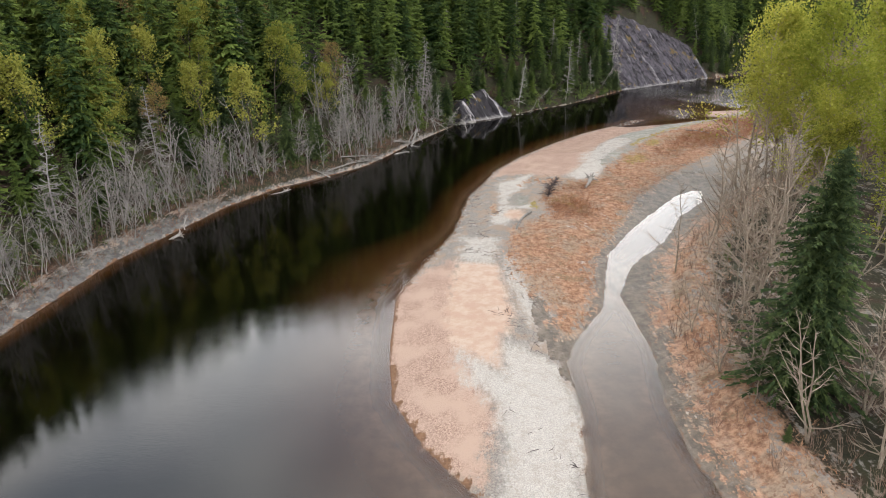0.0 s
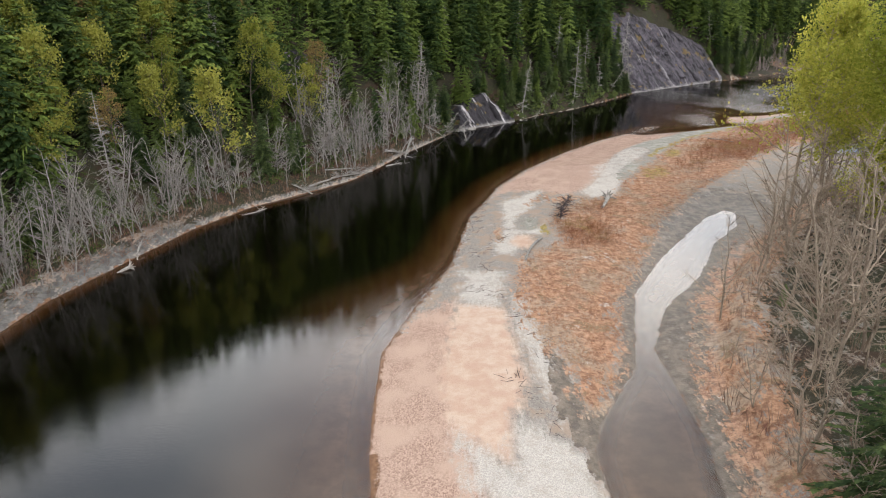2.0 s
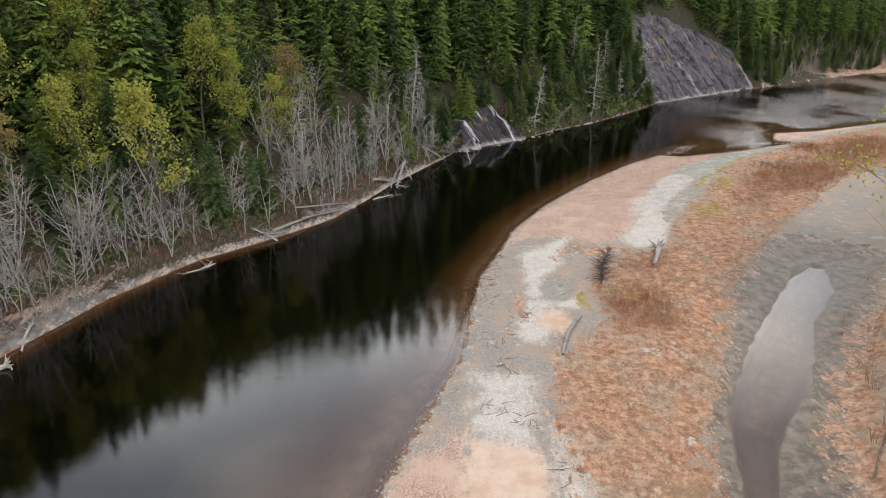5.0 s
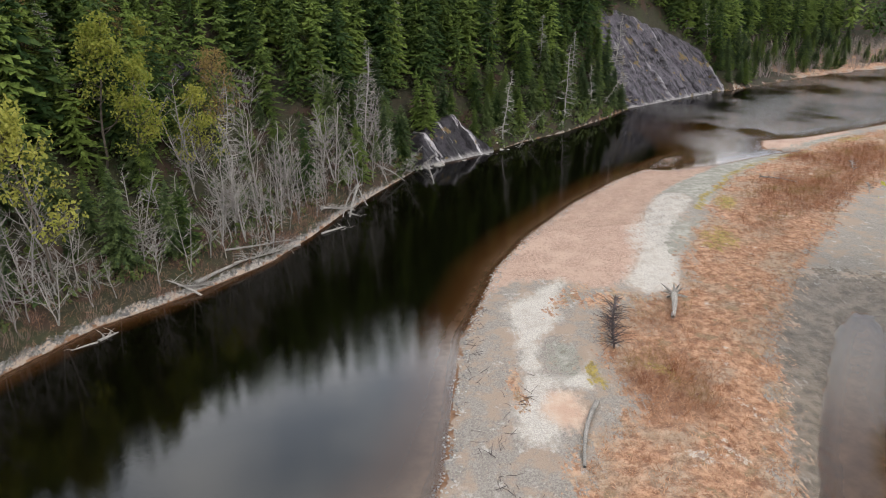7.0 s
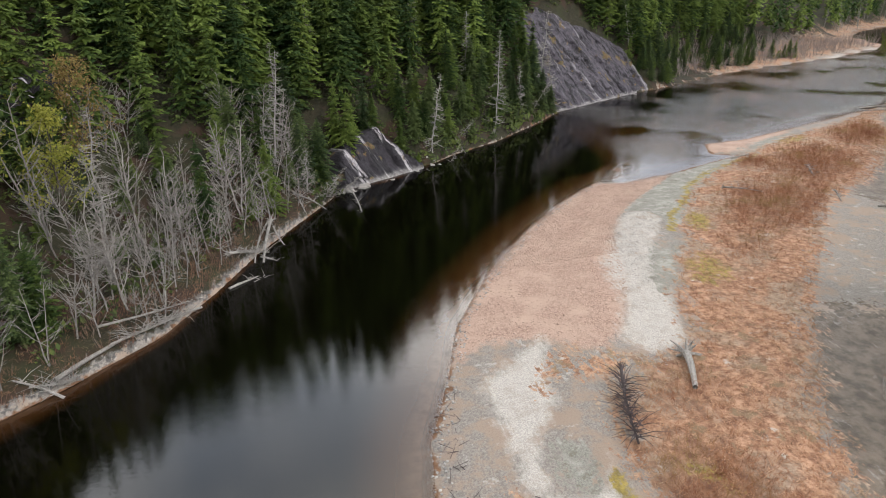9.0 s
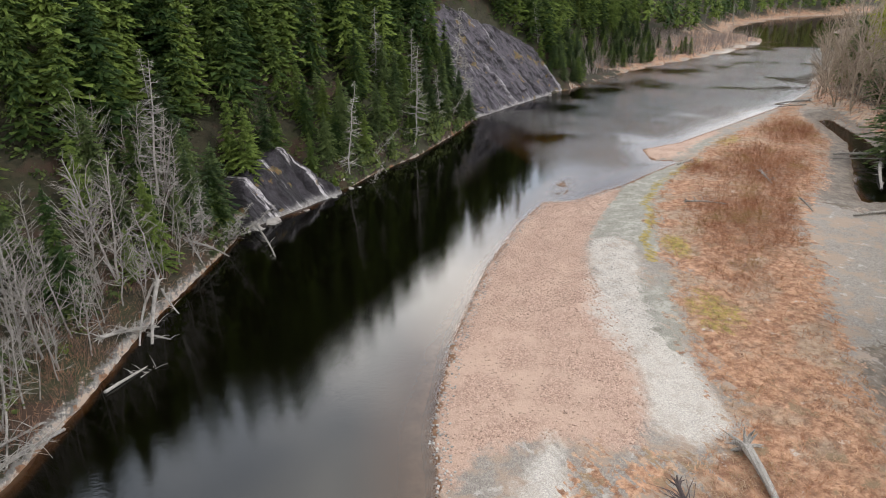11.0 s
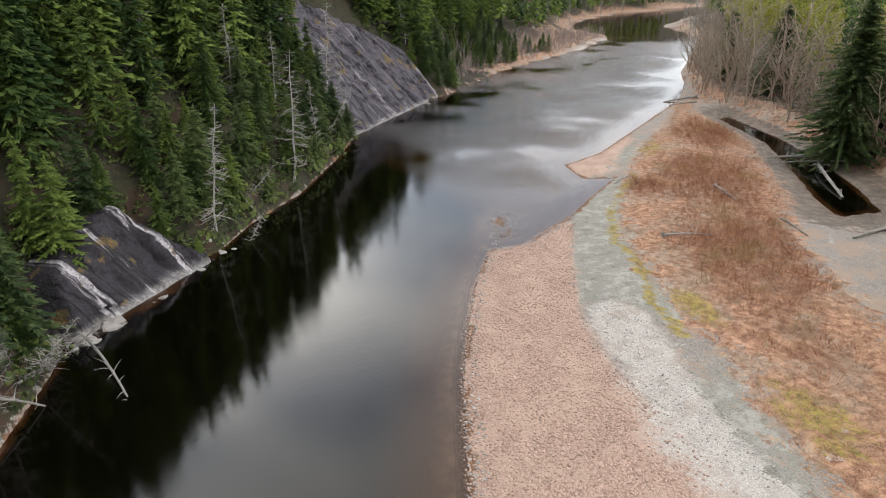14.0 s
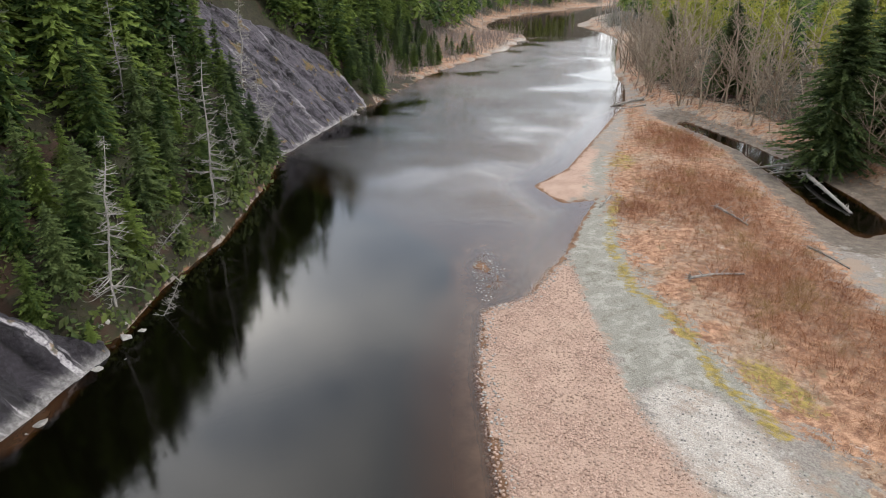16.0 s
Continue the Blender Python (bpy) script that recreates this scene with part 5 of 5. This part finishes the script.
log_thing("pool_log", POOLLOG, (120.5, 207.5, 0.5), (130.5, 200.2, 1.0), 0.28, 7, 11)
log_thing("pool_log", POOLLOG, (110.5, 189.6, 0.2), (124.5, 200.2, 0.9), 0.34, 8, 12, roots=9)
log_thing("pool_log", POOLLOG, (118, 205.5, 0.4), (129, 197.5, 0.7), 0.16, 6, 13)
log_thing("bank_log", BANKLOG, (-15.5, 171.0, 0.25), (-27.5, 156.5, 0.6), 0.24, 8, 14)
log_thing("bank_log", BANKLOG, (-17.0, 171.5, 0.2), (-25.0, 163.5, 1.2), 0.15, 14, 15, limb_len=2.0)
log_thing("bank_log", BANKLOG, (-8.4, 183.3, 0.1), (-7.2, 194.5, 1.3), 0.26, 5, 16, roots=7)
log_thing("bank_log", BANKLOG, (-6.4, 183.6, -0.02), (-8.8, 185.6, 0.15), 0.17, 3, 17)
log_thing("bank_log", BANKLOG, (-5.4, 189.5, 0.0), (-6.9, 193.5, 0.9), 0.14, 8, 18)
log_thing("bank_log", BANKLOG, (7.6, 200.5, -0.15), (6.6, 213.5, 1.2), 0.15, 8, 19, roots=5)
log_thing("bank_log", BANKLOG, (1.8, 204.6, 0.1), (-3.5, 203.0, 1.4), 0.14, 10, 20, limb_len=1.6)
log_thing("bank_log", BANKLOG, (-9.6, 183.5, 0.1), (-7.5, 195.0, 0.9), 0.17, 7, 21)
log_thing("bank_log", BANKLOG, (-10.8, 186.0, 0.3), (-13.0, 183.0, 0.9), 0.22, 4, 22, roots=7)
log_thing("bank_log", BANKLOG, (-37.8, 141.6, 0.05), (-35.4, 143.2, 0.15), 0.13, 2, 23)
log_thing("bank_log", BANKLOG, (-34.0, 145.5, 0.05), (-35.4, 143.4, 0.2), 0.2, 3, 24)
log_thing("bank_log", BANKLOG, (-31.0, 156.0, 0.4), (-26.5, 154.6, 0.1), 0.16, 10, 25, limb_len=1.8)
log_thing("bank_log", BANKLOG, (-19.0, 166.5, 0.2), (-20.5, 178.0, 1.5), 0.14, 12, 26, limb_len=2.2)
HEAP = "tangled heap of bleached branches washed against the bank"
log_thing("driftwood_heap", HEAP, (-15.8, 171.2, 0.2), (-23.5, 161.5, 0.9), 0.13, 90, 41, limb_len=2.6, up_bias=0.35)
log_thing("driftwood_heap", HEAP, (-25.5, 157.5, 0.2), (-29.5, 155.2, 0.6), 0.12, 50, 42, limb_len=1.9, up_bias=0.35)
log_thing("driftwood_heap", HEAP, (-7.6, 187.0, 0.2), (-11.8, 184.2, 0.7), 0.13, 60, 43, limb_len=2.0, up_bias=0.3)
log_thing("driftwood_heap", HEAP, (-1.8, 202.0, 0.2), (-4.6, 208.5, 0.9), 0.12, 70, 44, limb_len=2.4, up_bias=0.4)
log_thing("driftwood_heap", HEAP, (3.6, 210.6, 0.2), (0.5, 206.5, 0.8), 0.12, 60, 45, limb_len=2.2, up_bias=0.45)
log_thing("river_stump", "pale root stump stranded in the shallows", (-50.2, 115.2, 0.0), (-48.6, 116.6, 0.5), 0.32, 2, 27, roots=9)
log_thing("bank_log", BANKLOG, (-49.0, 120.0, 0.1), (-50.0, 124.5, 0.5), 0.18, 4, 28, roots=5)
log_thing("bank_log", BANKLOG, (-8.6, 179.5, -0.05), (-12.6, 175.6, 0.25), 0.17, 5, 29)
log_thing("bank_log", BANKLOG, (-7.0, 180.0, -0.08), (-9.6, 177.2, 0.0), 0.15, 3, 30)
log_thing("bank_log", BANKLOG, (35.0, 236.0, 0.0), (32.5, 240.0, 1.6), 0.13, 3, 31)


def boulders():
    """Broken blocks at the foot of the wet slab."""
    rnd = random.Random(77)
    shapes = []
    for i in range(3):
        v, f = stone_shape(700 + i)
        top = tagged(new("boulder", mesh_from("boulder", v * np.array([1, 1, 1.1]), f, GREY_STONE, [("tint", np.full(len(v), 0.25 + 0.25 * i))])),
                     "pale angular boulder at the foot of the wet slab", "boulder", "boulders under the slab")
        shapes.append(top)
    spots = []
    for x, y, n in [(5.5, 214.0, 12), (8.5, 216.5, 14), (22, 225, 9), (14, 219.5, 6), (26, 229, 5), (108, 297.5, 4)]:
        for _ in range(n):
            px, py = x + rnd.uniform(-2.2, 2.2), y + rnd.uniform(-1.0, 1.6)
            spots.append((rnd.randrange(3), pose(px, py, max(ground_z(px, py), -0.2) - 0.08, rnd.uniform(-12, 12), rnd.uniform(-12, 12), rnd.uniform(0, 360)) @ Matrix.Scale(rnd.uniform(0.35, 1.15), 4)))
    planted(shapes, spots, set())


boulders()


def stick_litter():
    """Small sticks left in lines by the flood on the bar."""
    rnd = np.random.RandomState(91)
    pieces = []
    lines = [((6.2, 128), (8.5, 146), 40), ((8, 84), (12, 74), 26), ((4, 108), (9, 104), 22), ((6, 118), (12, 130), 26), ((6, 62), (13, 52), 14), ((10, 100), (14, 82), 20),
             ((5, 122), (8, 112), 18), ((13, 48), (14.5, 56), 10)]
    for (ax, ay), (bx, by), n in lines:
        for _ in range(n):
            t = rnd.rand()
            x, y = ax + (bx - ax) * t + rnd.normal(0, 0.7), ay + (by - ay) * t + rnd.normal(0, 0.7)
            z = max(ground_z(x, y), 0.0)
            a, ln = rnd.uniform(0, 6.28), rnd.uniform(0.4, 1.7)
            e = np.array([x + ln * math.cos(a), y + ln * math.sin(a), z + rnd.uniform(0.02, 0.35)])
            s = np.array([x, y, z + 0.03])
            pieces.append(tube([s, (s + e) / 2 + rnd.normal(0, 0.06, 3), e], [0.032, 0.026, 0.012], 4))
    vv, ff = joined(pieces)
    tagged(new("stick_litter", mesh_from("stick_litter", vv, ff, DARK_TWIG)), "scattered dark flood sticks on the sand", "driftwood", kind="stuff")


stick_litter()
